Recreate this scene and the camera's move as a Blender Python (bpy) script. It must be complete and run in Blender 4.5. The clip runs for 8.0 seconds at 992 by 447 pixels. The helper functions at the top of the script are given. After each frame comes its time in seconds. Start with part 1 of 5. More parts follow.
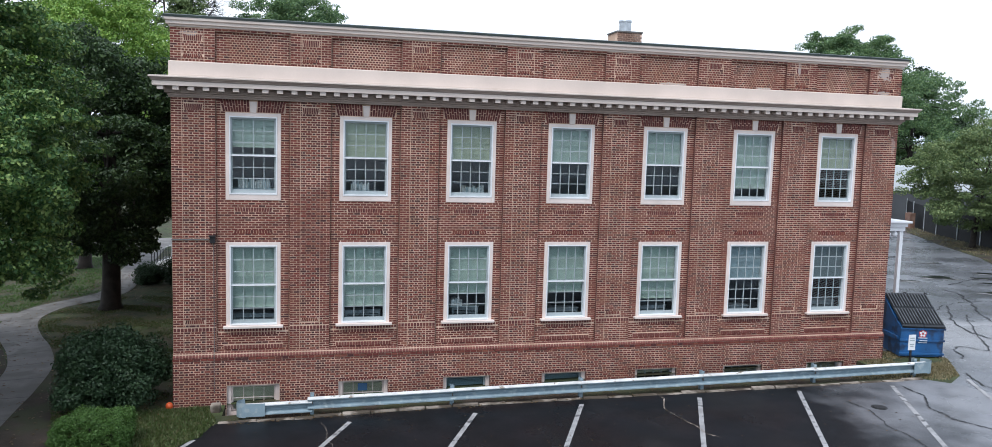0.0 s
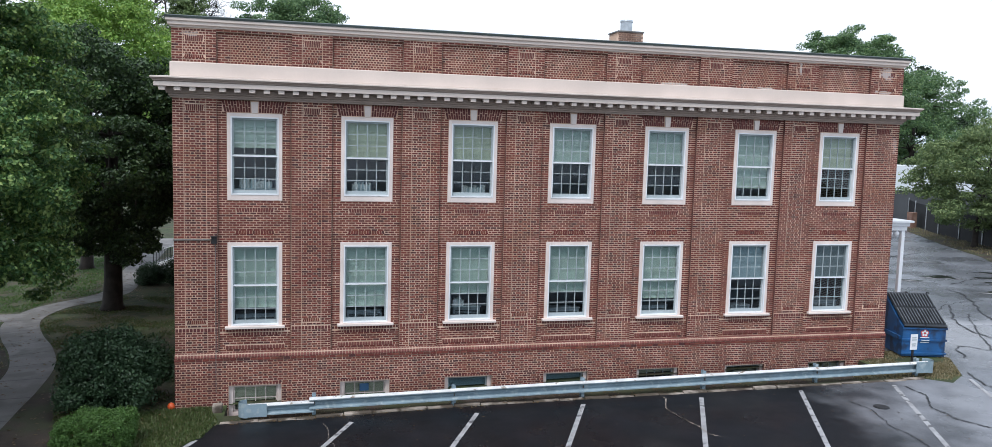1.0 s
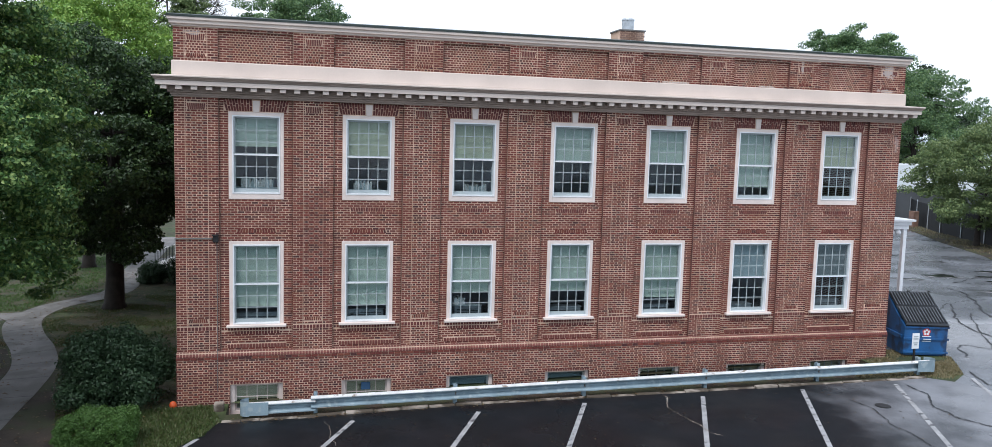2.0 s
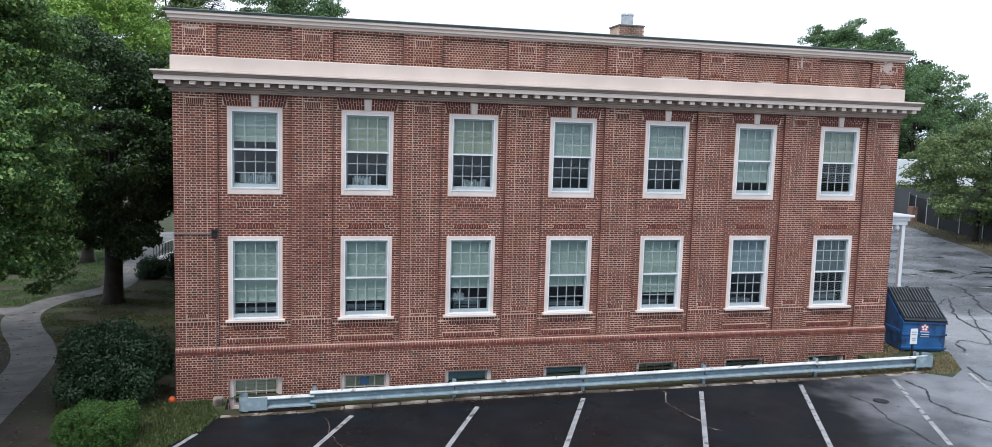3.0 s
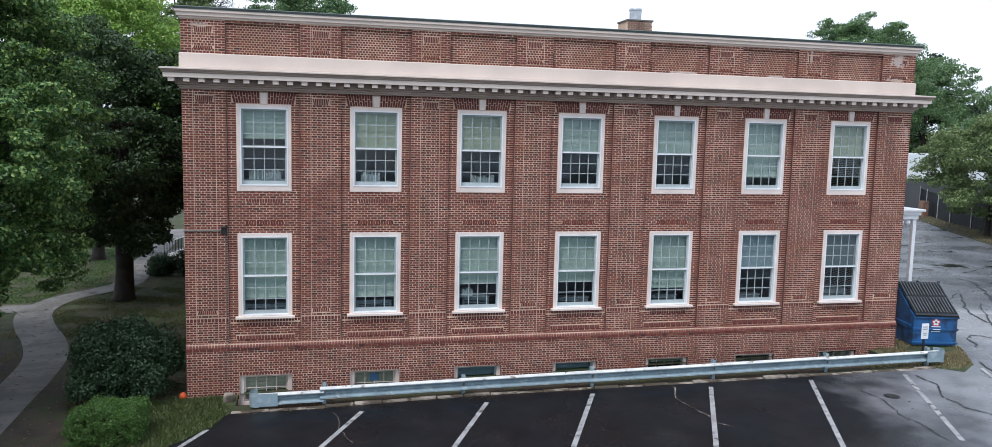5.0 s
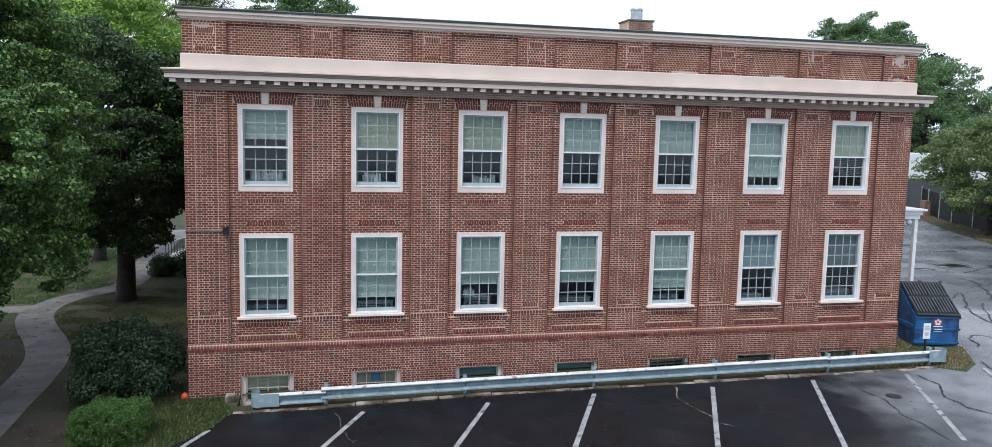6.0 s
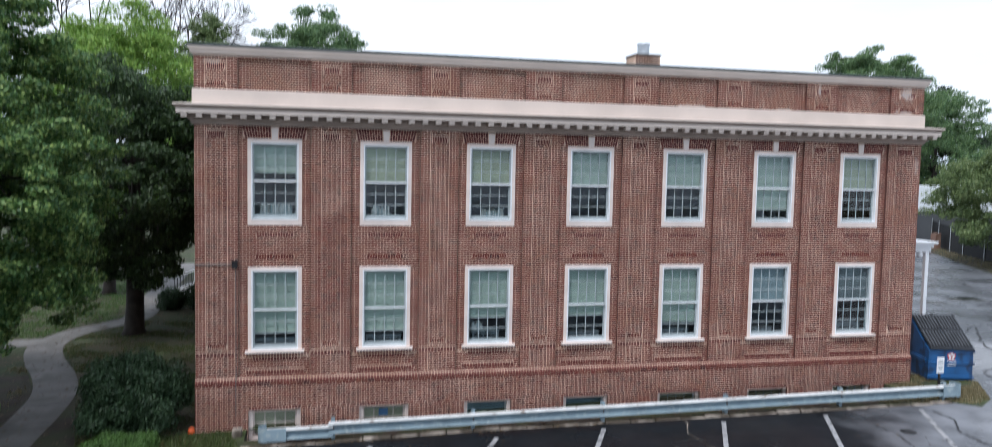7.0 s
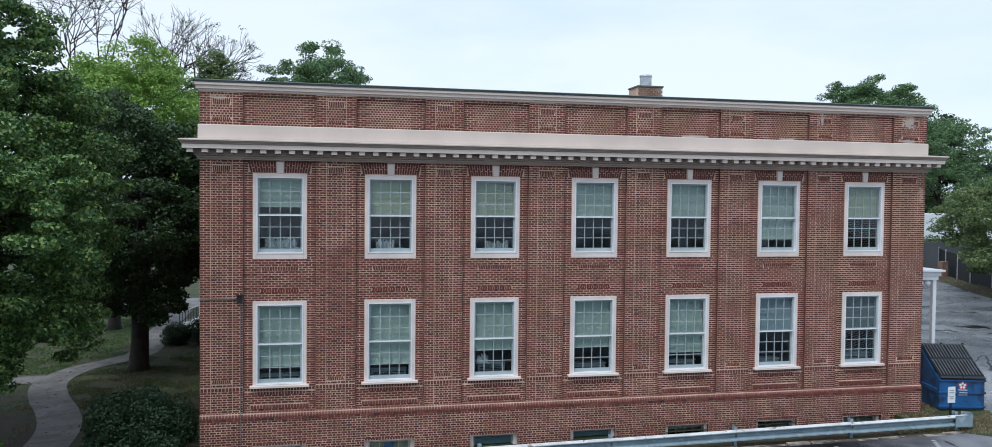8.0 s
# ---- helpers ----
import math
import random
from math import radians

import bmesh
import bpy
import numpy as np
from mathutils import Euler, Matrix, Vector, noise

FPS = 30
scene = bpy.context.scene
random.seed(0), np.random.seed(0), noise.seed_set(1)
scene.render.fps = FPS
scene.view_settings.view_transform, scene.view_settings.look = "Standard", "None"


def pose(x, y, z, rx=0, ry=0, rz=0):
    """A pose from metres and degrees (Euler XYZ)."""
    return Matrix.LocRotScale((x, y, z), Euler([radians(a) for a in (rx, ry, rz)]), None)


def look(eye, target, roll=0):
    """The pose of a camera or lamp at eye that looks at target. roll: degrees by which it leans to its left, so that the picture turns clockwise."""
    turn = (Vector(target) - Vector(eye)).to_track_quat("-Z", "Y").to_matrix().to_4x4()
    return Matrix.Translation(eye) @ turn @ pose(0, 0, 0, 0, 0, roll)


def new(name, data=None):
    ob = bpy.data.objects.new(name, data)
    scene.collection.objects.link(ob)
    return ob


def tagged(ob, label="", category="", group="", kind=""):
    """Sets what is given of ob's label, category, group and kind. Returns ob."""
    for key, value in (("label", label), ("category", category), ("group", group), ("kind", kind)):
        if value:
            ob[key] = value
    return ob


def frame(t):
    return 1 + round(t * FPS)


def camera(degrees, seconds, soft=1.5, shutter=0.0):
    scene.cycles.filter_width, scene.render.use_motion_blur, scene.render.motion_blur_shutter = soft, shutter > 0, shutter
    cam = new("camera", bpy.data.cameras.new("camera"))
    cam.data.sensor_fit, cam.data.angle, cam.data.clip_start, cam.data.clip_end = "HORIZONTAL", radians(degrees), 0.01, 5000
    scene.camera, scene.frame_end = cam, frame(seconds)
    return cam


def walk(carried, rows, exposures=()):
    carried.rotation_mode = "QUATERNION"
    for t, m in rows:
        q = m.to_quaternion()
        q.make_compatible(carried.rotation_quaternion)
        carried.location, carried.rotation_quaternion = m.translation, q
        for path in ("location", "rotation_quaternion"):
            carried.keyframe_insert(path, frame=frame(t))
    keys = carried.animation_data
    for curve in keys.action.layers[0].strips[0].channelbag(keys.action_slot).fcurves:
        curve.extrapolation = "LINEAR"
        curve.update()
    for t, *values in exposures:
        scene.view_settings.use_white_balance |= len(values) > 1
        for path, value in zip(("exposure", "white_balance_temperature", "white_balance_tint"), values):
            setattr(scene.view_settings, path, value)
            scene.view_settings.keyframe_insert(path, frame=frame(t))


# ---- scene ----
# ---------------------------------------------------------------- camera
cam = camera(63.37, 8.0, soft=0.5, shutter=0.7)
EYE = (-7.735, -22.614, 7.333)
# seconds, yaw, pitch, roll
TURNS = [
    (0.0, -13.498, -5.691, -1.654), (0.5, -13.273, -5.647, -1.598), (1.0, -13.405, -5.690, -1.566),
    (1.5, -13.277, -5.693, -1.550), (3.0, -13.375, -6.117, -1.617), (3.5, -13.215, -6.255, -1.541),
    (4.0, -12.973, -6.389, -1.481), (4.5, -12.859, -6.417, -1.403), (6.0, -12.696, -6.410, -1.259),
    (6.5, -12.595, -6.205, -1.233), (6.7, -12.113, -5.780, -1.194), (6.8, -12.436, -5.510, -1.174), (6.9, -12.265, -5.269, -1.155),
    (7.0, -12.115, -4.050, -1.135), (7.1, -12.617, -3.632, -1.039), (7.2, -11.303, -3.474, -0.944), (7.3, -10.871, -2.840, -0.848), (7.4, -11.001, -2.461, -0.753), (7.5, -11.104, -1.942, -0.657),
    (8.0, -11.812, -1.779, -0.589)]
walk(cam, [(t, pose(*EYE, 90 + p, r, y)) for t, y, p, r in TURNS], [(0.0, 0.6, 6080, 12.5), (6.5, 0.54, 6080, 12.5), (7.0, 0.53, 6080, 13), (7.5, 0.38, 6050, 12), (8.0, 0.22, 5850, 9.5)])

# ---------------------------------------------------------------- sky and sun (overcast)
SUN_AZ, SUN_EL = 220.0, 57.0
world = bpy.data.worlds.new("world")
scene.world = world
world.use_nodes = True
wn, wl = world.node_tree.nodes, world.node_tree.links
wn.clear()
sky = wn.new("ShaderNodeTexSky")
sky.sky_type, sky.sun_disc = "NISHITA", False
sky.sun_elevation, sky.sun_rotation = radians(SUN_EL), radians(SUN_AZ)
sky_bg, cloud_bg = wn.new("ShaderNodeBackground"), wn.new("ShaderNodeBackground")
sky_bg.inputs["Strength"].default_value = 0.12
coord, cmap, cnoise = wn.new("ShaderNodeTexCoord"), wn.new("ShaderNodeMapping"), wn.new("ShaderNodeTexNoise")
cmap.inputs["Scale"].default_value = (1.0, 1.0, 3.5)
cnoise.inputs["Scale"].default_value, cnoise.inputs["Detail"].default_value = 1.7, 6.0
cramp = wn.new("ShaderNodeValToRGB")
cramp.color_ramp.elements[0].position, cramp.color_ramp.elements[0].color = 0.35, (0.66, 0.80, 0.95, 1)
cramp.color_ramp.elements[1].position, cramp.color_ramp.elements[1].color = 0.62, (0.93, 0.97, 1.0, 1)
cloud_bg.inputs["Strength"].default_value = 0.9
wmix, wout = wn.new("ShaderNodeMixShader"), wn.new("ShaderNodeOutputWorld")
wmix.inputs[0].default_value = 0.88
wl.new(coord.outputs["Generated"], cmap.inputs["Vector"])
wl.new(cmap.outputs["Vector"], cnoise.inputs["Vector"])
wl.new(cnoise.outputs["Fac"], cramp.inputs["Fac"])
wl.new(cramp.outputs["Color"], cloud_bg.inputs["Color"])
wl.new(sky.outputs["Color"], sky_bg.inputs["Color"])
wl.new(sky_bg.outputs[0], wmix.inputs[1])
wl.new(cloud_bg.outputs[0], wmix.inputs[2])
wl.new(wmix.outputs[0], wout.inputs["Surface"])
sun = new("sun", bpy.data.lights.new("sun", "SUN"))
sun.data.energy, sun.data.angle, sun.data.color = 1.6, radians(22), (1.0, 0.96, 0.9)
sun_dir = Vector((math.sin(radians(SUN_AZ)) * math.cos(radians(SUN_EL)), math.cos(radians(SUN_AZ)) * math.cos(radians(SUN_EL)), math.sin(radians(SUN_EL))))
sun.matrix_world = look(sun_dir * 60, (0, 0, 0))


# ---------------------------------------------------------------- materials
def material(name, base, rough=0.8, vary=0.25, scale=3.0, fine=40.0, bump=0.15, bump_scale=60.0, metal=0.0,
             second=None, rand="", rand_amt=0.0, spec=0.5, stain=None, stain_scale=0.6, stain_at=(0.5, 0.62), tint=None,
             rough_var=0.0, patches=(), patch_color=(0.55, 0.5, 0.47), patch_axis=2, patch_edge=(0.95, 1.25), patch_grain=9.0):
    """Principled material: base colour varied at two scales, a second colour by noise, stains, per-piece variation and bump."""
    m = bpy.data.materials.new(name)
    m.use_nodes = True
    n, l = m.node_tree.nodes, m.node_tree.links
    bsdf = n["Principled BSDF"]
    geo = n.new("ShaderNodeNewGeometry")
    pos = geo.outputs["Position"]

    def noise_of(sc, detail=4.0):
        t = n.new("ShaderNodeTexNoise")
        t.inputs["Scale"].default_value, t.inputs["Detail"].default_value = sc, detail
        l.new(pos, t.inputs["Vector"])
        return t.outputs["Fac"]

    def mixed(fac, a, b, mode="MIX"):
        x = n.new("ShaderNodeMix")
        x.data_type, x.blend_type = "RGBA", mode
        for sock, v in ((x.inputs[0], fac), (x.inputs[6], a), (x.inputs[7], b)):
            if isinstance(v, (int, float)):
                sock.default_value = v
            elif isinstance(v, tuple):
                sock.default_value = (*v, 1)
            else:
                l.new(v, sock)
        return x.outputs[2]

    def stepped(fac, lo, hi):
        r = n.new("ShaderNodeMapRange")
        r.inputs[1].default_value, r.inputs[2].default_value = lo, hi
        r.interpolation_type = "SMOOTHSTEP"
        l.new(fac, r.inputs[0])
        return r.outputs[0]

    dark = tuple(c * (1 - vary) for c in base)
    light = tuple(min(1, c * (1 + vary)) for c in base)
    col = mixed(stepped(noise_of(scale), 0.3, 0.7), dark, light)
    col = mixed(stepped(noise_of(fine, 2.0), 0.25, 0.75), mixed(0.5 * vary, col, (0, 0, 0)), col)
    if second:
        if rand:
            src = geo.outputs["Random Per Island"]
            if rand == "object":
                src = n.new("ShaderNodeObjectInfo").outputs["Random"]
            ramp = n.new("ShaderNodeValToRGB")
            ramp.color_ramp.interpolation = "LINEAR"
            els = ramp.color_ramp.elements
            cols = [tuple(base)] + list(second)
            while len(els) < len(cols):
                els.new(0.5)
            for i, c in enumerate(cols):
                els[i].position = i / (len(cols) - 1)
                els[i].color = (*c, 1)
            l.new(src, ramp.inputs["Fac"])
            col = mixed(rand_amt, col, ramp.outputs["Color"])
        else:
            col = mixed(stepped(noise_of(scale * 0.45, 6.0), 0.42, 0.6), col, second[0])
    if stain:
        col = mixed(stepped(noise_of(stain_scale, 8.0), *stain_at), col, stain)
    if patches:
        xyz = n.new("ShaderNodeSeparateXYZ")
        l.new(pos, xyz.inputs[0])
        ragged = noise_of(patch_grain, 6.0)
        for cx, cz, rx, rz, amount in patches:
            def math_node(op, a, b):
                k = n.new("ShaderNodeMath")
                k.operation = op
                for sock, v in zip(k.inputs, (a, b)):
                    if isinstance(v, (int, float)):
                        sock.default_value = v
                    else:
                        l.new(v, sock)
                return k.outputs[0]
            dx = math_node("DIVIDE", math_node("SUBTRACT", xyz.outputs[0], cx), rx)
            dz = math_node("DIVIDE", math_node("SUBTRACT", xyz.outputs[patch_axis], cz), rz)
            r2 = math_node("ADD", math_node("MULTIPLY", dx, dx), math_node("MULTIPLY", dz, dz))
            # patch mask: lime and salt on brick, painted sky sheen on asphalt
            worn = stepped(math_node("SUBTRACT", math_node("MULTIPLY", ragged, 3.2), r2), *patch_edge)
            col = mixed(math_node("MULTIPLY", worn, amount), col, patch_color)
    l.new(col, bsdf.inputs["Base Color"])
    bsdf.inputs["Metallic"].default_value = metal
    bsdf.inputs["Specular IOR Level"].default_value = spec
    bsdf.inputs["Roughness"].default_value = rough
    if rough_var:
        rr = n.new("ShaderNodeMapRange")
        rr.inputs[3].default_value, rr.inputs[4].default_value = max(0.03, rough - rough_var), min(1, rough + rough_var)
        l.new(stepped(noise_of(0.45, 5.0), 0.35, 0.65), rr.inputs[0])
        l.new(rr.outputs[0], bsdf.inputs["Roughness"])
    if bump:
        b = n.new("ShaderNodeBump")
        b.inputs["Strength"].default_value, b.inputs["Distance"].default_value = bump, 0.02
        l.new(noise_of(bump_scale, 4.0), b.inputs["Height"])
        l.new(b.outputs["Normal"], bsdf.inputs["Normal"])
    return m


def leaf_material(name, cols, scale=0.6):
    m = material(name, cols[0], rough=0.45, vary=0.3, scale=scale, fine=8.0, bump=0.0, second=cols[1:], rand="island", rand_amt=0.85, spec=0.4)
    n, l = m.node_tree.nodes, m.node_tree.links
    bsdf = n["Principled BSDF"]
    tr, mx = n.new("ShaderNodeBsdfTranslucent"), n.new("ShaderNodeMixShader")
    mx.inputs[0].default_value = 0.24
    l.new(bsdf.inputs["Base Color"].links[0].from_socket, tr.inputs["Color"])
    l.new(bsdf.outputs[0], mx.inputs[1])
    l.new(tr.outputs[0], mx.inputs[2])
    l.new(mx.outputs[0], n["Material Output"].inputs["Surface"])
    return m


def glass_material(name):
    m = bpy.data.materials.new(name)
    m.use_nodes = True
    n, l = m.node_tree.nodes, m.node_tree.links
    n.remove(n["Principled BSDF"])
    tr, gl, mx, fr = n.new("ShaderNodeBsdfTransparent"), n.new("ShaderNodeBsdfGlossy"), n.new("ShaderNodeMixShader"), n.new("ShaderNodeFresnel")
    tr.inputs["Color"].default_value = (0.82, 0.88, 0.9, 1)
    gl.inputs["Roughness"].default_value = 0.03
    fr.inputs["IOR"].default_value = 1.38
    l.new(fr.outputs[0], mx.inputs[0])
    l.new(tr.outputs[0], mx.inputs[1])
    l.new(gl.outputs[0], mx.inputs[2])
    l.new(mx.outputs[0], n["Material Output"].inputs["Surface"])
    return m


# pale lime and salt patches on the parapet and spots on the wall: x, z, half width, half height, strength
SALTS = [(10.52, 9.9, 0.3, 0.24, 0.8), (10.45, 9.3, 0.42, 0.07, 0.8), (7.4, 9.9, 0.06, 0.3, 0.7), (3.1, 9.27, 0.6, 0.06, 0.9), (6.25, 9.27, 0.45, 0.05, 0.9), (11.0, 7.6, 0.12, 0.3, 0.4), (-10.6, 9.97, 0.3, 0.08, 0.6)]
HEADERS = [(0.085, 0.022, 0.022), (0.05, 0.018, 0.02), (0.105, 0.026, 0.023), (0.065, 0.022, 0.023), (0.14, 0.036, 0.03), (0.045, 0.018, 0.021)]
BRICKS = [(0.115, 0.025, 0.02), (0.165, 0.038, 0.028), (0.2, 0.049, 0.034), (0.062, 0.021, 0.021), (0.18, 0.056, 0.035), (0.132, 0.028, 0.022), (0.225, 0.076, 0.046)]
M_BRICK = material("brick", BRICKS[1], 0.85, 0.25, 1.2, 60, 0.3, 90, second=BRICKS, rand="island", rand_amt=1.0, patches=SALTS)
M_HEADER = material("dark_header_brick", HEADERS[0], 0.8, 0.25, 1.2, 60, 0.3, 90, second=HEADERS, rand="island", rand_amt=1.0, patches=SALTS)
M_BRICK_ONE = material("brick_single", BRICKS[1], 0.85, 0.25, 1.2, 60, 0.3, 90, second=BRICKS, rand="object", rand_amt=1.0)
M_BRICK_RED = material("red_moulded_brick", (0.165, 0.055, 0.044), 0.8, 0.25, 2.0, 50, 0.3, 90, second=[(0.15, 0.04, 0.034), (0.24, 0.08, 0.06)], rand="island", rand_amt=0.6)
M_BRICK_DARK = material("dark_soldier_brick", (0.14, 0.038, 0.033), 0.8, 0.25, 2.0, 50, 0.3, 90, second=[(0.1, 0.027, 0.026), (0.18, 0.05, 0.038), (0.12, 0.03, 0.028)], rand="island", rand_amt=0.9, patches=SALTS)
M_BRICK_SIDE = material("side_wall_brick", (0.13, 0.035, 0.028), 0.85, 0.2, 1.2, 60, 0.2, 90)
_n, _l = M_BRICK_SIDE.node_tree.nodes, M_BRICK_SIDE.node_tree.links
_geo, _sep, _add, _com, _tex = (_n.new(k) for k in ("ShaderNodeNewGeometry", "ShaderNodeSeparateXYZ", "ShaderNodeMath", "ShaderNodeCombineXYZ", "ShaderNodeTexBrick"))
_l.new(_geo.outputs["Position"], _sep.inputs[0])
_l.new(_sep.outputs[0], _add.inputs[0])
_l.new(_sep.outputs[1], _add.inputs[1])
_l.new(_add.outputs[0], _com.inputs[0])
_l.new(_sep.outputs[2], _com.inputs[1])
_l.new(_com.outputs[0], _tex.inputs["Vector"])
_tex.inputs["Scale"].default_value, _tex.inputs["Brick Width"].default_value, _tex.inputs["Row Height"].default_value, _tex.inputs["Mortar Size"].default_value = 1.0, 0.178, 0.064, 0.007
_tex.inputs["Color1"].default_value, _tex.inputs["Color2"].default_value, _tex.inputs["Mortar"].default_value = (0.1, 0.025, 0.021, 1), (0.18, 0.05, 0.035, 1), (0.6, 0.45, 0.35, 1)
_l.new(_tex.outputs["Color"], _n["Principled BSDF"].inputs["Base Color"])
M_REVEAL = material("brick_reveal", (0.17, 0.075, 0.06), 0.85, 0.3, 2.0, 40, 0.3, 60)
M_MORTAR = material("mortar", (0.7, 0.5, 0.375), 0.95, 0.22, 1.5, 30, 0.3, 120, stain=(0.58, 0.39, 0.275), stain_scale=0.9)
M_CREAM = material("cream_painted_trim", (0.645, 0.55, 0.485), 0.6, 0.06, 0.8, 20, 0.05, 30)
M_TAUPE = material("taupe_painted_moulding", (0.37, 0.285, 0.235), 0.65, 0.12, 1.2, 20, 0.08, 40)
M_CASING = material("window_casing_paint", (0.76, 0.65, 0.59), 0.55, 0.08, 1.5, 25, 0.05, 40)
M_WHITE = material("white_paint", (0.78, 0.79, 0.8), 0.45, 0.06, 1.5, 25, 0.04, 40)
M_SASH = material("grey_white_sash_paint", (0.36, 0.41, 0.42), 0.45, 0.1, 1.5, 25, 0.04, 40)
M_COPING = material("dark_coping_metal", (0.05, 0.065, 0.06), 0.5, 0.25, 1.0, 20, 0.05, 30, metal=0.3)
M_BLIND = material("pale_green_blind", (0.58, 0.64, 0.53), 0.9, 0.08, 1.0, 30, 0.04, 20)
M_CREAM_CLOTH = material("cream_cloth", (0.8, 0.7, 0.48), 0.9, 0.08, 1.0, 30, 0.04, 20)
M_BLIND_GREEN = material("sage_green_blind", (0.6, 0.6, 0.42), 0.9, 0.08, 1.0, 30, 0.04, 20)
M_BLIND_DULL = material("dull_grey_blind", (0.2, 0.23, 0.23), 0.9, 0.08, 1.0, 30, 0.04, 20)
M_BLIND_GREY = material("grey_blind", (0.36, 0.43, 0.44), 0.9, 0.08, 1.0, 30, 0.04, 20)
M_GLASS = glass_material("window_glass")
M_ROOM = material("room_paint", (0.36, 0.44, 0.56), 0.9, 0.1, 0.6, 10, 0.0)
M_ROOM_DARK = material("room_floor", (0.06, 0.05, 0.045), 0.7, 0.2, 0.6, 10, 0.0)
M_PAPER = material("paper", (0.62, 0.62, 0.6), 0.8, 0.25, 6.0, 20, 0.0)
# the pale patch at the right paints sky sheen into the lot's colour
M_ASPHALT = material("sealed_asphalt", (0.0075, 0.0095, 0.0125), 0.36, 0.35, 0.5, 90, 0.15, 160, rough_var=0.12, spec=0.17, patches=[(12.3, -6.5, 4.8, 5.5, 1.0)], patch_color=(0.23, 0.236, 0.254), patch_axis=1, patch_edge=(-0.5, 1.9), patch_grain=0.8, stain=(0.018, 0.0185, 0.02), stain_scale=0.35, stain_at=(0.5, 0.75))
# its lighter patch beyond the dumpster is wet sheen put into the colour
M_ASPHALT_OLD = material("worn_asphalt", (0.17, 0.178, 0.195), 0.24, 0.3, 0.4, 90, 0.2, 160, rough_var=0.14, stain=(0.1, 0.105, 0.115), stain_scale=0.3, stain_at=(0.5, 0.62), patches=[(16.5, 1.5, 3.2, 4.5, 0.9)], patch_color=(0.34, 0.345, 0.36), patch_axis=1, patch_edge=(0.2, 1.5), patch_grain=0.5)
M_CRACK = material("crack_filler", (0.012, 0.012, 0.013), 0.6, 0.2)
M_LINE = material("worn_white_line", (0.33, 0.33, 0.335), 0.7, 0.2, 3, 40, 0.1, 60, stain=(0.09, 0.09, 0.095), stain_scale=5.0, stain_at=(0.55, 0.68))
M_CONCRETE = material("concrete", (0.19, 0.182, 0.175), 0.85, 0.2, 1.0, 40, 0.2, 60, stain=(0.14, 0.134, 0.125), stain_scale=0.9)
M_KERB = material("dirty_kerb", (0.32, 0.275, 0.23), 0.9, 0.3, 2.0, 30, 0.3, 40, stain=(0.07, 0.055, 0.04), stain_scale=1.6, stain_at=(0.42, 0.56))
M_GRASS = material("lawn", (0.05, 0.068, 0.022), 0.95, 0.35, 1.2, 30, 0.4, 70, second=[(0.062, 0.054, 0.027)], stain=(0.026, 0.037, 0.014), stain_scale=2.5)
M_DIRT = material("leaf_litter", (0.05, 0.037, 0.027), 0.95, 0.35, 2.0, 40, 0.5, 60, second=[(0.045, 0.05, 0.022)])
M_BARK = material("bark", (0.035, 0.028, 0.023), 0.95, 0.35, 3.0, 20, 0.6, 18)
M_RAIL = material("weathered_pale_blue_rail_paint", (0.22, 0.295, 0.335), 0.5, 0.16, 1.5, 30, 0.08, 40, stain=(0.32, 0.38, 0.4), stain_scale=7.0, stain_at=(0.5, 0.7))
M_LIP = material("worn_white_rail_edge", (0.66, 0.67, 0.66), 0.6, 0.15, 3.0, 40, 0.1, 50, stain=(0.22, 0.17, 0.13), stain_scale=5.0, stain_at=(0.6, 0.7))
M_RAIL_RUST = material("rusty_steel", (0.13, 0.1, 0.08), 0.8, 0.3, 4.0, 40, 0.2, 60)
M_BLUE = material("blue_painted_steel", (0.016, 0.1, 0.27), 0.42, 0.2, 1.5, 20, 0.08, 30, stain=(0.012, 0.035, 0.09), stain_scale=2.0)
M_LID = material("black_plastic_lid", (0.016, 0.018, 0.022), 0.4, 0.25, 2.0, 20, 0.05, 40)
# rib grey is paler than the lid: highlights painted in along with scuffing
M_LID_RIB = material("scuffed_highlit_plastic_rib", (0.085, 0.09, 0.1), 0.5, 0.3, 3.0, 30, 0.05, 40)
M_BLACK = material("black_metal", (0.012, 0.012, 0.013), 0.5, 0.2)
M_STEEL = material("galvanised_steel", (0.5, 0.53, 0.55), 0.4, 0.12, 4.0, 30, 0.03, 30, metal=0.7)
M_ORANGE = material("orange_plastic", (0.65, 0.1, 0.02), 0.5, 0.15)
M_RED = material("red_decal", (0.55, 0.06, 0.06), 0.5, 0.1)
M_BLUE_SIGN = material("blue_sticker", (0.06, 0.14, 0.26), 0.5, 0.15)
M_PIER_FAR = material("faded_far_brick", (0.2, 0.115, 0.085), 0.9, 0.25, 1.5, 12, 0.2, 30, second=[(0.28, 0.2, 0.16)])
M_FENCE = material("black_fence_screen", (0.01, 0.011, 0.012), 0.8, 0.2, 2.0, 40, 0.1, 60)
M_FAR_WHITE = material("white_cladding", (0.7, 0.74, 0.76), 0.5, 0.05, 0.4, 5, 0.03, 10)
M_FAR_GREY = material("grey_cladding", (0.06, 0.064, 0.07), 0.6, 0.15, 0.4, 5, 0.03, 10)
L_DARK = leaf_material("maple_leaves", [(0.04, 0.1, 0.033), (0.075, 0.165, 0.048), (0.15, 0.26, 0.07), (0.34, 0.44, 0.125)])
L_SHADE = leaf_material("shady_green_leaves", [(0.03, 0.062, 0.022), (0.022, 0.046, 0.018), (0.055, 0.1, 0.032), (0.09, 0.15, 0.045)])
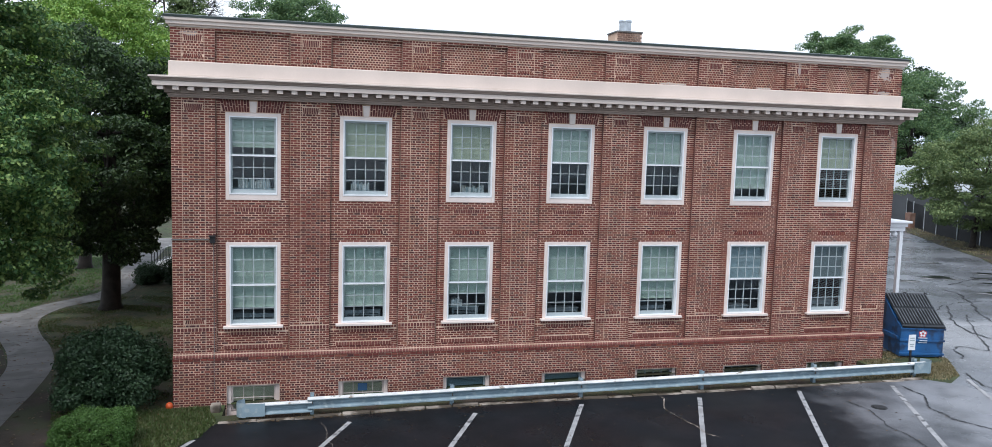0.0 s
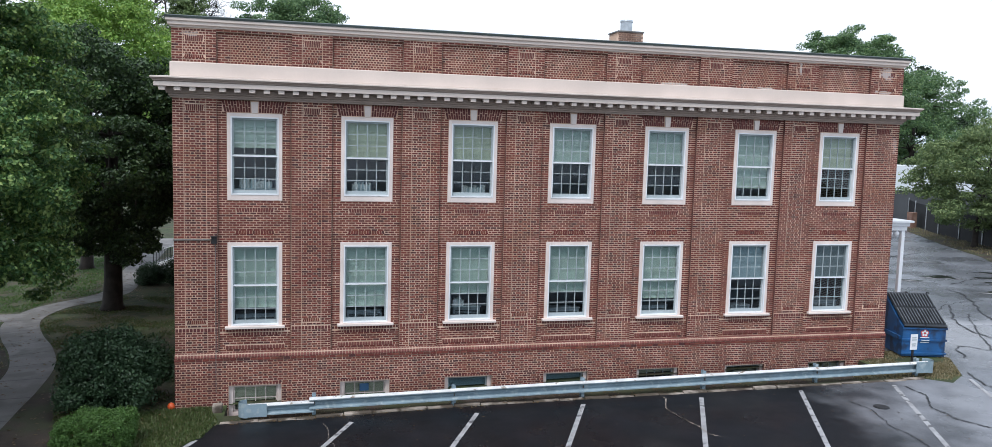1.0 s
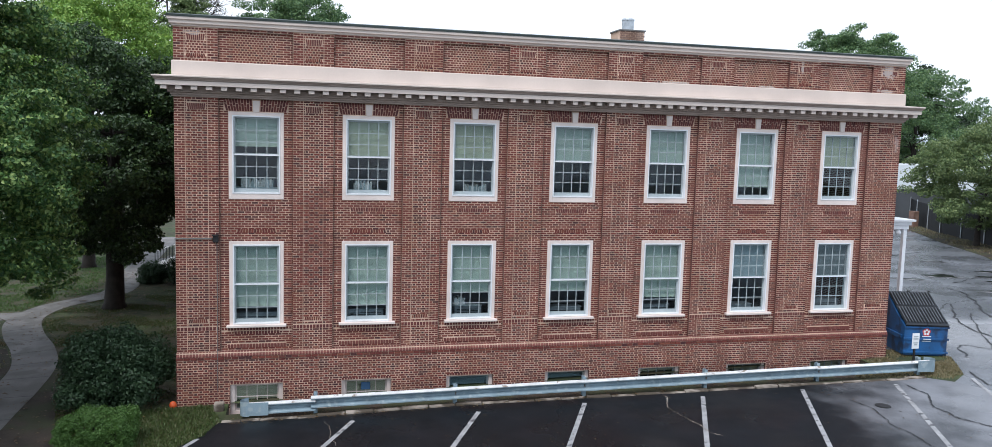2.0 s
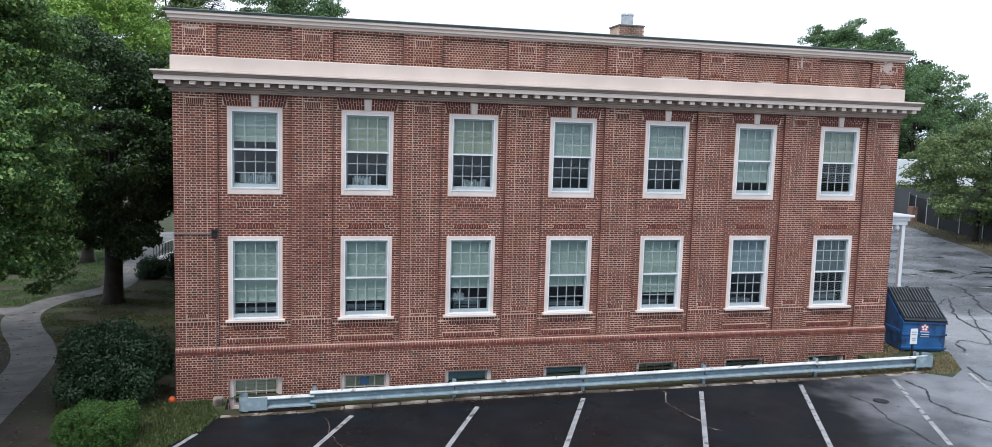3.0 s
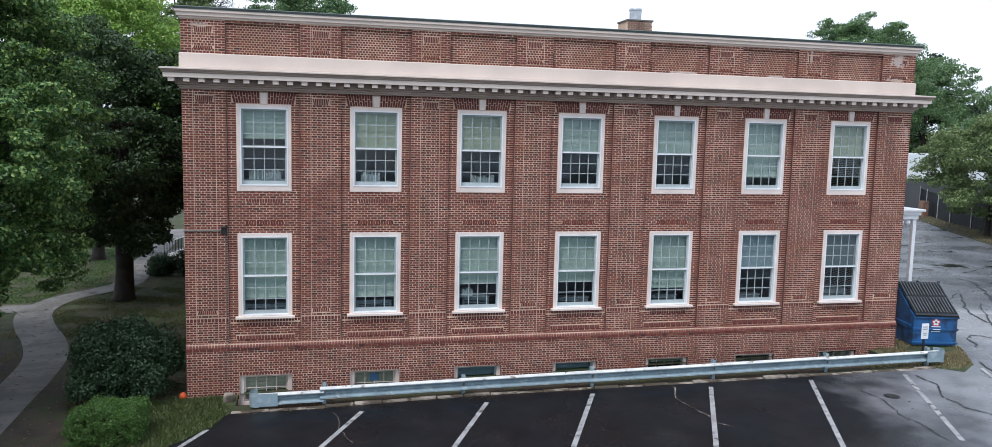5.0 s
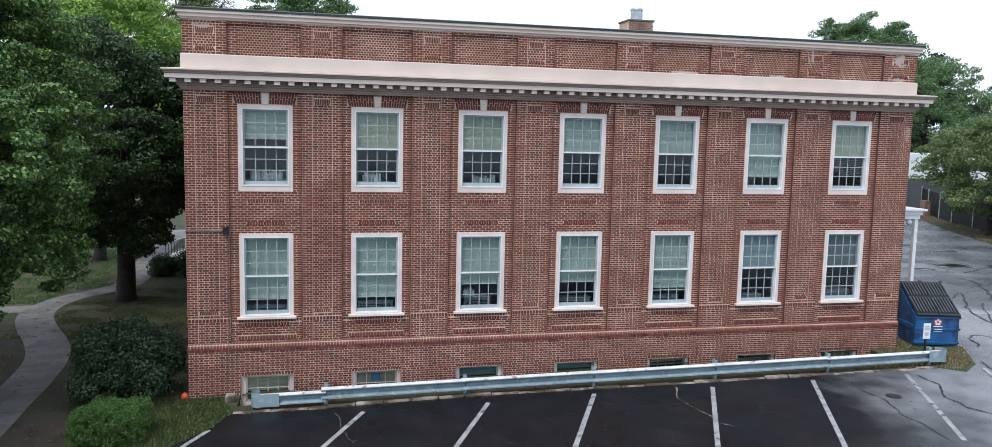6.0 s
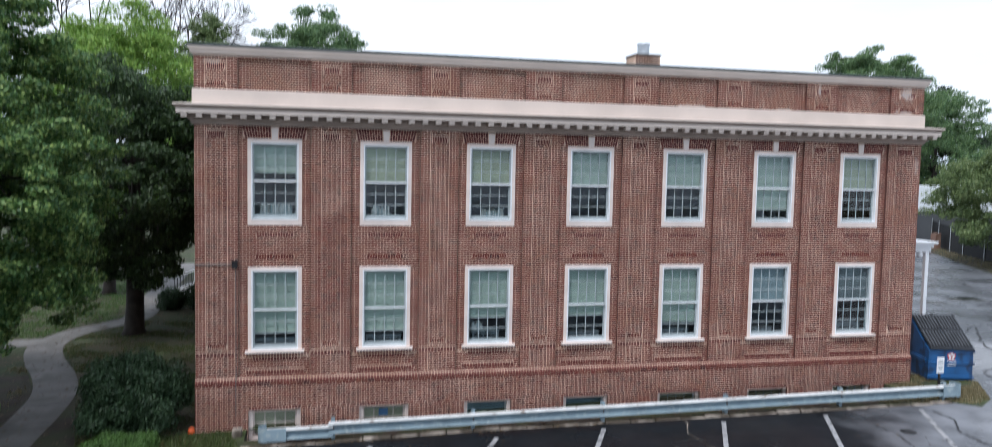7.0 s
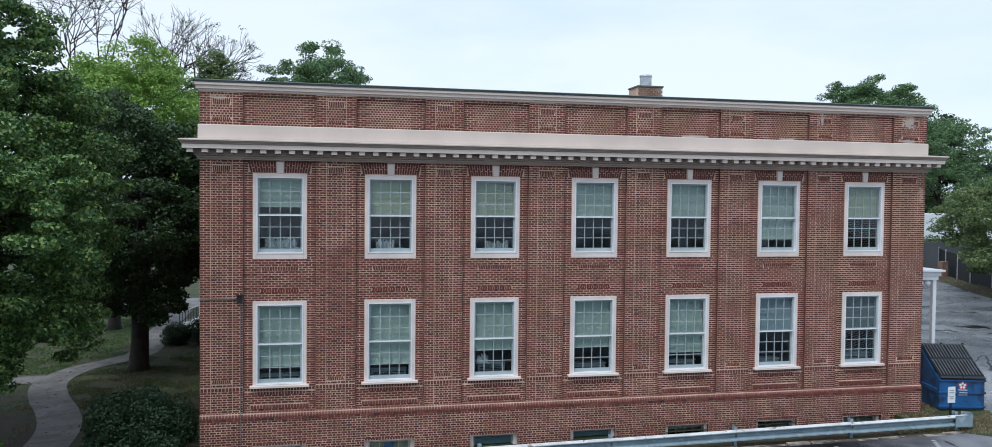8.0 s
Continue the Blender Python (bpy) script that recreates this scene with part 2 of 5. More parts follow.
L_DEEP = leaf_material("deep_green_leaves", [(0.024, 0.05, 0.019), (0.018, 0.036, 0.015), (0.034, 0.062, 0.022)])
L_BRIGHT = leaf_material("bright_green_leaves", [(0.21, 0.36, 0.07), (0.15, 0.29, 0.055), (0.27, 0.42, 0.08), (0.34, 0.45, 0.1)])
L_MID = leaf_material("mid_green_leaves", [(0.11, 0.2, 0.085), (0.075, 0.145, 0.065), (0.16, 0.26, 0.105), (0.22, 0.32, 0.12)])
L_BUSH = leaf_material("bush_leaves", [(0.04, 0.08, 0.036), (0.028, 0.055, 0.025), (0.06, 0.11, 0.048)], 2.0)
L_HEDGE = leaf_material("hedge_leaves", [(0.08, 0.17, 0.035), (0.06, 0.13, 0.028), (0.11, 0.2, 0.045)], 2.0)
L_OLIVE = leaf_material("olive_green_leaves", [(0.1, 0.155, 0.06), (0.15, 0.215, 0.08), (0.25, 0.31, 0.12)])
L_GRASS = leaf_material("grass_blades", [(0.08, 0.12, 0.033), (0.055, 0.095, 0.025), (0.11, 0.13, 0.045), (0.15, 0.135, 0.07)], 1.5)
L_DRYGRASS = leaf_material("dry_grass_blades", [(0.24, 0.2, 0.11), (0.18, 0.15, 0.075), (0.3, 0.25, 0.15), (0.13, 0.13, 0.05)], 1.5)
L_DRY = leaf_material("dry_leaves", [(0.14, 0.085, 0.035), (0.1, 0.055, 0.025), (0.2, 0.15, 0.07)], 1.5)


# ---------------------------------------------------------------- mesh helpers
class Geo:
    """Collects vertices and faces of one mesh."""

    def __init__(self):
        self.v, self.f = [], []

    def add(self, verts, faces):
        k = len(self.v)
        self.v.extend(verts)
        self.f.extend([tuple(i + k for i in f) for f in faces])
        return self

    def box(self, x0, x1, y0, y1, z0, z1):
        return self.add([(x0, y0, z0), (x1, y0, z0), (x1, y1, z0), (x0, y1, z0), (x0, y0, z1), (x1, y0, z1), (x1, y1, z1), (x0, y1, z1)],
                        [(0, 3, 2, 1), (4, 5, 6, 7), (0, 1, 5, 4), (1, 2, 6, 5), (2, 3, 7, 6), (3, 0, 4, 7)])

    def brick(self, x0, x1, z0, z1, y, d=0.03, c=0.004):
        """One brick face, proud of the wall, with softened front edges and no back."""
        return self.add([(x0, y + d, z0), (x1, y + d, z0), (x1, y + d, z1), (x0, y + d, z1),
                         (x0 + c, y, z0 + c), (x1 - c, y, z0 + c), (x1 - c, y, z1 - c), (x0 + c, y, z1 - c)],
                        [(4, 5, 6, 7), (0, 1, 5, 4), (1, 2, 6, 5), (2, 3, 7, 6), (3, 0, 4, 7)])

    def quad_brick(self, pts, y, d=0.03):
        """A brick face with any four corners (x, z), counter-clockwise from the front."""
        return self.add([(x, y + d, z) for x, z in pts] + [(x, y, z) for x, z in pts],
                        [(4, 5, 6, 7), (0, 1, 5, 4), (1, 2, 6, 5), (2, 3, 7, 6), (3, 0, 4, 7)])

    def extrude(self, profile, a, b):
        """A closed profile of (along, up) pairs swept from a to b; along is sideways to the right of the run."""
        a, b = Vector(a), Vector(b)
        run = (b - a).normalized()
        side = Vector((run.y, -run.x, 0)).normalized()
        n = len(profile)
        vs = [tuple(p + side * s + Vector((0, 0, u))) for p in (a, b) for s, u in profile]
        fs = [(i, (i + 1) % n, n + (i + 1) % n, n + i) for i in range(n)] + [tuple(range(n))[::-1], tuple(range(n, 2 * n))]
        return self.add(vs, fs)

    def tube(self, pts, radii, sides=8):
        pts = [Vector(p) for p in pts]
        k = len(self.v)
        up = Vector((0.3, 0.2, 1)).normalized()
        for i, p in enumerate(pts):
            d = (pts[min(i + 1, len(pts) - 1)] - pts[max(i - 1, 0)]).normalized()
            a = d.cross(up)
            if a.length < 1e-3:
                a = d.cross(Vector((1, 0, 0)))
            a.normalize()
            b = d.cross(a)
            for s in range(sides):
                t = 2 * math.pi * s / sides
                self.v.append(tuple(p + (a * math.cos(t) + b * math.sin(t)) * radii[i]))
        for i in range(len(pts) - 1):
            for s in range(sides):
                s2 = (s + 1) % sides
                self.f.append((k + i * sides + s, k + i * sides + s2, k + (i + 1) * sides + s2, k + (i + 1) * sides + s))
        self.f.append(tuple(k + s for s in range(sides))[::-1])
        self.f.append(tuple(k + (len(pts) - 1) * sides + s for s in range(sides)))
        return self

    def mesh(self, name, mat, bevel=0.0, smooth=False, weld=True):
        me = bpy.data.meshes.new(name)
        me.from_pydata(self.v, [], self.f)
        bm = bmesh.new()
        bm.from_mesh(me)
        if weld:
            bmesh.ops.recalc_face_normals(bm, faces=bm.faces)
        if bevel:
            bmesh.ops.bevel(bm, geom=bm.edges[:], offset=bevel, segments=2, affect="EDGES", profile=0.5, clamp_overlap=True)
        bm.to_mesh(me)
        bm.free()
        if smooth:
            me.polygons.foreach_set("use_smooth", [True] * len(me.polygons))
        me.materials.append(mat)
        return me


def empty(name, at=(0, 0, 0), turn=0.0):
    ob = new(name)
    ob.empty_display_size = 0.2
    ob.matrix_world = pose(*at, 0, 0, turn)
    return ob


def part(name, geo, mat, parent=None, label="", bevel=0.0, smooth=False, weld=True):
    data = geo if isinstance(geo, bpy.types.Mesh) else geo.mesh(name, mat, bevel, smooth, weld)
    ob = new(name, data)
    ob.parent = parent
    if label:
        tagged(ob, label)
    return ob


def quick_mesh(name, verts, faces, mat):
    """A mesh straight from arrays: verts (n, 3), faces (m, k)."""
    me = bpy.data.meshes.new(name)
    k = faces.shape[1]
    me.vertices.add(len(verts))
    me.vertices.foreach_set("co", np.ascontiguousarray(verts, dtype=np.float32).ravel())
    me.loops.add(faces.size)
    me.loops.foreach_set("vertex_index", np.ascontiguousarray(faces, dtype=np.int32).ravel())
    me.polygons.add(len(faces))
    me.polygons.foreach_set("loop_start", np.arange(0, faces.size, k, dtype=np.int32))
    me.update(calc_edges=True)
    me.materials.append(mat)
    return me


# ---------------------------------------------------------------- ground
def ground_z(x, y=0.0):
    return -0.053 + 0.026 * (min(max(x, -20.0), 45.0) + 11.05)


SLOPE_BREAKS = (-20.0, 45.0)


def sheet(name, outline, lift, mat, thick=0.0, label="", category="", kind="structure"):
    """A flat surface laid on the sloping ground along an outline of (x, y)."""
    bm = bmesh.new()
    bm.faces.new([bm.verts.new((x, y, 0)) for x, y in outline])
    for bx in SLOPE_BREAKS:
        bmesh.ops.bisect_plane(bm, geom=bm.verts[:] + bm.edges[:] + bm.faces[:], plane_co=(bx, 0, 0), plane_no=(1, 0, 0))
    bmesh.ops.triangulate(bm, faces=bm.faces[:])
    bmesh.ops.recalc_face_normals(bm, faces=bm.faces[:])
    if bm.faces and sum(f.normal.z for f in bm.faces) < 0:
        bmesh.ops.reverse_faces(bm, faces=bm.faces[:])
    if thick:
        ext = bmesh.ops.extrude_face_region(bm, geom=bm.faces[:])
        for v in ext["geom"]:
            if isinstance(v, bmesh.types.BMVert):
                v.co.z += thick
    for v in bm.verts:
        v.co.z += ground_z(v.co.x) + lift
    me = bpy.data.meshes.new(name)
    bm.to_mesh(me)
    bm.free()
    me.materials.append(mat)
    return tagged(new(name, me), label, category, kind=kind)


def smooth_line(pts, per=6):
    """A Catmull-Rom line through points of (x, y)."""
    p = [Vector((*q, 0)) for q in pts]
    p = [p[0] * 2 - p[1]] + p + [p[-1] * 2 - p[-2]]
    out = []
    for i in range(1, len(p) - 2):
        for s in range(per):
            t = s / per
            a, b, c, d = p[i - 1], p[i], p[i + 1], p[i + 2]
            q = 0.5 * (2 * b + (c - a) * t + (2 * a - 5 * b + 4 * c - d) * t * t + (3 * b - a - 3 * c + d) * t ** 3)
            out.append((q.x, q.y))
    out.append((p[-2].x, p[-2].y))
    return out


def ribbon(pts, width):
    """The outline of a strip of a width along a line of (x, y)."""
    left, right = [], []
    for i, (x, y) in enumerate(pts):
        a, b = pts[max(i - 1, 0)], pts[min(i + 1, len(pts) - 1)]
        d = Vector((b[0] - a[0], b[1] - a[1])).normalized()
        w = width[i] if isinstance(width, (list, tuple)) else width
        left.append((x - d.y * w / 2, y + d.x * w / 2))
        right.append((x + d.y * w / 2, y - d.x * w / 2))
    return left + right[::-1]


# the one sheet of ground, open only where the light well lies along the wall
WELL = (-9.75, 10.2, -1.0, -0.05)
gx = [-900, -200, -60, -20, -9.75, 10.2, 45, 200, 900]
gy = [-900, -200, -60, -1.0, -0.05, 60, 200, 900]
g = Geo()
for i in range(len(gx) - 1):
    for j in range(len(gy) - 1):
        if (gx[i], gy[j]) == (WELL[0], WELL[2]):
            continue
        q = [(gx[i], gy[j]), (gx[i + 1], gy[j]), (gx[i + 1], gy[j + 1]), (gx[i], gy[j + 1])]
        g.add([(x, y, ground_z(x)) for x, y in q], [(0, 1, 2, 3)])
tagged(part("ground", g, M_GRASS, weld=False), "patchy green lawn with dry bare spots", "ground", kind="structure")
g = Geo()
x0, x1, y0, y1 = WELL
zb = -0.42
g.add([(x0, y0, zb), (x1, y0, zb), (x1, y1, zb), (x0, y1, zb)], [(0, 1, 2, 3)])
for (ax, ay), (bx, by) in (((x0, y0), (x1, y0)), ((x1, y0), (x1, y1)), ((x0, y1), (x0, y0))):
    g.add([(ax, ay, zb), (bx, by, zb), (bx, by, ground_z(bx)), (ax, ay, ground_z(ax))], [(0, 1, 2, 3)])
tagged(part("window_well", g, M_DIRT), "littered earth strip below the basement windows", "window well", kind="structure")

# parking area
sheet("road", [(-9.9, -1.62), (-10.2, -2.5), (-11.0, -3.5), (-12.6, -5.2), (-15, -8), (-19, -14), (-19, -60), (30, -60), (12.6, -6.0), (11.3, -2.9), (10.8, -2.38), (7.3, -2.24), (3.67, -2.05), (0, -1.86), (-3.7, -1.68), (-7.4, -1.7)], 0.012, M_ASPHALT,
      label="dark sealed asphalt parking lot, damp, sky sheen painted pale at right", category="parking lot")
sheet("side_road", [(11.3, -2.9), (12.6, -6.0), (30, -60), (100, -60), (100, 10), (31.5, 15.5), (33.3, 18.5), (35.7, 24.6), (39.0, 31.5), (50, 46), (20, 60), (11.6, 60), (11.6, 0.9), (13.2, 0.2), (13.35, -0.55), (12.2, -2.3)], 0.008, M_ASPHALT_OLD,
      label="worn grey wet asphalt with cracks and a painted pale sheen", category="road")
STRIPES = [(-10.25, -2.65), (-6.5, -2.22), (-3.2, -2.28), (-0.2, -2.24), (3.25, -2.45), (6.38, -2.52), (9.38, -2.72)]
for sx, sy in STRIPES:
    d = Vector((-0.44, -0.898))
    e = Vector((sx, sy)) + d * 5.2
    sheet("parking_line", ribbon([(sx, sy), (e.x, e.y)], 0.125), 0.018, M_LINE, label="worn white painted parking line on dark asphalt", category="parking line")

# ---------------------------------------------------------------- the brick building: plan numbers
XL, XR, BAY = -11.08, 11.165, 3.0033
BAYS = [(i - 3) * BAY for i in range(7)]
BAY_HALF, WIN_HALF = 0.965, 0.715
PLINTH_TOP, TABLE_TOP, WALL_TOP = 1.22, 1.45, 8.30
LOW_WIN, UP_WIN = (2.085, 4.47), (5.615, 7.955)
BASE_WIN, BASE_HALF = (-0.36, 0.51), 0.70
PAR_LOW, PAR_TOP = 8.6, 10.12
Y_PIER, Y_BAY, Y_PLINTH, Y_BACK = 0.0, 0.075, -0.07, 0.36
SLOT, Y_SLOT = 0.03, 0.086

xs = sorted({XL, XR, *[c + s * h for c in BAYS for s in (-1, 1) for h in (BAY_HALF, BAY_HALF - SLOT, WIN_HALF, BASE_HALF)]})
zs = [-0.6, BASE_WIN[0], BASE_WIN[1], PLINTH_TOP, *LOW_WIN, *UP_WIN, WALL_TOP, PAR_TOP - 0.07, PAR_TOP]


def wall_depth(x, z):
    """The mortar face of the south wall at a place, or None in an opening."""
    c = min(BAYS, key=lambda b: abs(b - x))
    d = abs(x - c)
    if z > PAR_TOP - 0.07:
        return Y_PIER
    if z < PLINTH_TOP:
        return None if d < BASE_HALF and BASE_WIN[0] < z < BASE_WIN[1] else Y_PLINTH
    if d < WIN_HALF and (LOW_WIN[0] < z < LOW_WIN[1] or UP_WIN[0] < z < UP_WIN[1]):
        return None
    return Y_BAY if d < BAY_HALF - SLOT else Y_SLOT if d < BAY_HALF else Y_PIER


def stepped_wall(xs, zs, depth, back):
    g, sides = Geo(), Geo()
    nx, nz = len(xs) - 1, len(zs) - 1
    val = [[depth((xs[i] + xs[i + 1]) / 2, (zs[j] + zs[j + 1]) / 2) for j in range(nz)] for i in range(nx)]

    def get(i, j):
        return val[i][j] if 0 <= i < nx and 0 <= j < nz else None
    for i in range(nx):
        for j in range(nz):
            y = val[i][j]
            if y is None:
                continue
            x0, x1, z0, z1 = xs[i], xs[i + 1], zs[j], zs[j + 1]
            g.add([(x0, y, z0), (x1, y, z0), (x1, y, z1), (x0, y, z1)], [(0, 1, 2, 3)])
            g.add([(x0, back, z0), (x1, back, z0), (x1, back, z1), (x0, back, z1)], [(3, 2, 1, 0)])
            for di, dj, a, b in ((-1, 0, (x0, z1), (x0, z0)), (1, 0, (x1, z0), (x1, z1)), (0, -1, (x0, z0), (x1, z0)), (0, 1, (x1, z1), (x0, z1))):
                o = get(i + di, j + dj)
                o = back if o is None else o
                if o > y:
                    sides.add([(a[0], y, a[1]), (a[0], o, a[1]), (b[0], o, b[1]), (b[0], y, b[1])], [(0, 1, 2, 3)])
    return g, sides


wall_face, wall_reveal = stepped_wall(xs, zs, wall_depth, Y_BACK)
wall_south = tagged(part("wall_south", wall_face, M_MORTAR, weld=False),
                    "red-brown brick facade with paneled piers and pale mortar", "wall", kind="structure")

part("reveal", wall_reveal, M_REVEAL, wall_south, weld=False)

# ---------------------------------------------------------------- bricks
COURSE, JOINT, STRETCH = 0.0640, 0.0148, 0.178
bricks, reds, darks, headers, singles = Geo(), Geo(), Geo(), Geo(), []
brick_rand = random.Random(5)


def put_brick(x0, x1, z0, z1, y, geo=None):
    y -= 0.011 + brick_rand.uniform(-0.003, 0.003)
    if geo is None and -8.0 < x0 and x1 < -7.0 and 3.2 < z0 < 5.9 and len(singles) < 300:
        singles.append((x0, x1, z0, z1, y))
        return
    (geo or bricks).brick(x0, x1, z0, z1, y)


def lay(x0, x1, z0, z1, y, holes=(), bond="run", ends=(0.001, 0.001)):
    """Courses of bricks over a stretch of wall; holes are (x0, x1, z0, z1)."""
    n = max(1, round((z1 - z0) / COURSE))
    h = (z1 - z0) / n
    for k in range(n):
        zc = z0 + (k + 0.5) * h
        spans = [(x0, x1)]
        for a, b, c, d in holes:
            if c < zc < d:
                spans = [q for s, e in spans for q in ((s, min(e, a)), (max(s, b), e)) if q[1] - q[0] > 0.03]
        for s, e in spans:
            if bond == "run":
                steps = [STRETCH if k % 2 == 0 else STRETCH / 2] + [STRETCH] * 200
            elif bond == "header":
                steps = [STRETCH / 2 if k % 2 == 0 else STRETCH / 4] + [STRETCH / 2] * 400
            else:
                steps = [STRETCH, STRETCH / 2] * 200 if k % 2 == 0 else [STRETCH / 4] + [STRETCH / 2, STRETCH] * 200
            x = s
            for st in steps:
                nx = x + st
                if e - nx < 0.05:
                    nx = e
                short = bond == "flemish" and st < STRETCH * 0.6 and brick_rand.random() < 0.8
                put_brick(x + (ends[0] if x == x0 else JOINT / 2), nx - (ends[1] if nx == x1 else JOINT / 2), zc - h / 2 + JOINT / 2, zc + h / 2 - JOINT / 2, y, headers if short else None)
                x = nx
                if x >= e - 1e-6:
                    break


def soldiers(x0, x1, z0, z1, y, geo=None, width=0.0816, proud=0.0):
    n = max(1, round((x1 - x0) / width))
    w = (x1 - x0) / n
    for k in range(n):
        put_brick(x0 + k * w + JOINT / 2, x0 + (k + 1) * w - JOINT / 2, z0 + JOINT / 2, z1 - JOINT / 2, y - proud, geo)


def fan(c, half, z0, z1, flare, geo, y=None, n=9):
    """A short row of upright bricks that spreads (or narrows) towards the top."""
    y = Y_PIER if y is None else y
    for k in range(n):
        u0, u1 = -half + 2 * half * k / n, -half + 2 * half * (k + 1) / n
        g = 1 + flare / half
        j = JOINT / 2
        geo.quad_brick([(c + u0 + j, z0 + j), (c + u1 - j, z0 + j), (c + u1 * g - j, z1 - j), (c + u0 * g + j, z1 - j)], y - 0.012)


def pier(x0, x1, z0, z1, top=True):
    """A brick pier: stretcher edges and a middle panel with small soldier rows."""
    e = 0.27
    a, b = x0 + e, x1 - e
    s0, s1 = (z1 - 0.33, z1 - 0.15)
    holes = [(a + 0.045, b - 0.045, s0, s1)]
    fan((a + b) / 2, (b - a) / 2 - 0.07, s0, s1, 0.025, darks)
    if z1 < 9:
        r0 = 2.24
        holes += [(a + 0.03, b - 0.03, r0, r0 + 0.115), (x0 - 1, x1 + 1, 2.02, 2.135)]
        fan((a + b) / 2, (b - a) / 2 - 0.03, r0, r0 + 0.115, -0.025, bricks)
        soldiers(x0, x1, 2.02, 2.135, Y_PIER, darks, 0.09, 0.0)
    else:
        holes += [(a + 0.03, b - 0.03, z0 + 0.1, z0 + 0.2)]
        fan((a + b) / 2, (b - a) / 2 - 0.03, z0 + 0.1, z0 + 0.2, -0.025, bricks)
    j = JOINT / 2
    lay(x0, a, z0, z1, Y_PIER, holes, "run", (0.001, j))
    lay(a, b, z0, z1, Y_PIER, holes, "header" if z1 > 9 else "flemish", (j, j))
    lay(b, x1, z0, z1, Y_PIER, holes, "run", (j, 0.001))


edges = [XL] + [c + s * BAY_HALF for c in BAYS for s in (-1, 1)] + [XR]
for a, b in zip(edges[::2], edges[1::2]):
    pier(a, b, TABLE_TOP, WALL_TOP)
    pier(a, b, 9.24, PAR_TOP - 0.02)
for c in BAYS:
    a, b = c - BAY_HALF, c + BAY_HALF
    holes = [(c - WIN_HALF, c + WIN_HALF, LOW_WIN[0] - 0.08, LOW_WIN[1]), (c - WIN_HALF, c + WIN_HALF, UP_WIN[0], UP_WIN[1]), (c - 0.83, c + 0.83, 7.965, WALL_TOP),
             (c - 0.5, c + 0.5, 5.29, 5.42), (c - 0.52, c + 0.52, 4.69, 4.80), (a - 1, b + 1, 1.98, 2.09), (c - 0.6, c + 0.6, 1.88, 1.98), (c - 0.78, c + 0.78, 1.5, 1.62)]
    lay(a + SLOT, b - SLOT, TABLE_TOP, WALL_TOP, Y_BAY, holes)
    for s in (a, b - SLOT):
        lay(s, s + SLOT, TABLE_TOP, WALL_TOP, Y_SLOT)
        lay(s, s + SLOT, 9.24, PAR_TOP - 0.07, Y_SLOT)
    for s, e in ((a + SLOT, c - WIN_HALF - 0.06), (c + WIN_HALF + 0.06, b - SLOT)):
        soldiers(s, e, 2.0, 2.085, Y_BAY)
    fan(c, 0.472, 5.29, 5.42, 0.028, darks, Y_BAY, 14)
    fan(c, 0.515, 4.69, 4.80, -0.02, bricks, Y_BAY, 14)
    soldiers(c - WIN_HALF - 0.06, c + WIN_HALF + 0.06, 1.985, 2.088, Y_BAY, darks, 0.08)
    soldiers(c - 0.6, c + 0.6, 1.88, 1.98, Y_BAY, darks, 0.08)
    soldiers(c - 0.78, c + 0.78, 1.5, 1.62, Y_BAY, reds, 0.08, 0.015)
    # flat arch of slanted bricks over the upper window
    for s in (-1, 1):
        n = 10
        for k in range(n):
            u0, u1 = 0.1 + k * 0.068, 0.1 + (k + 1) * 0.068
            lean0, lean1 = u0 * 0.1, u1 * 0.1
            m = (0.42 + 0.2 * (k % 2)) * (WALL_TOP - 7.97)
            for q0, q1 in ((7.97, 7.97 + m), (7.97 + m, WALL_TOP)):
                t0, t1 = (q0 - 7.97) / 0.33, (q1 - 7.97) / 0.33
                j = JOINT / 2
                pts = [(u0 + lean0 * t0 + j, q0 + j), (u1 + lean1 * t0 - j, q0 + j), (u1 + lean1 * t1 - j, q1 - j), (u0 + lean0 * t1 + j, q1 - j)]
                pts = [(c + s * px, pz) for px, pz in pts]
                darks.quad_brick(pts if s > 0 else pts[::-1], Y_BAY - 0.012)
    # parapet panel
    lay(a + SLOT, a + 0.35, 9.24, PAR_TOP - 0.07, Y_BAY)
    lay(a + 0.35, b - 0.35, 9.24, PAR_TOP - 0.07, Y_BAY, [], "header")
    lay(b - 0.35, b - SLOT, 9.24, PAR_TOP - 0.07, Y_BAY)
    lay(a, b, PAR_TOP - 0.066, PAR_TOP - 0.004, Y_PIER)
# plinth and its moulded top course
plinth_holes = [(c - BASE_HALF, c + BASE_HALF, BASE_WIN[0], BASE_WIN[1] + 0.09) for c in BAYS]
lay(XL - 0.015, XR + 0.015, -0.15, PLINTH_TOP, Y_PLINTH, plinth_holes, "flemish")
for c in BAYS:
    soldiers(c - BASE_HALF, c + BASE_HALF, BASE_WIN[1] + 0.01, BASE_WIN[1] + 0.09, Y_PLINTH, darks, 0.08)
n = 270
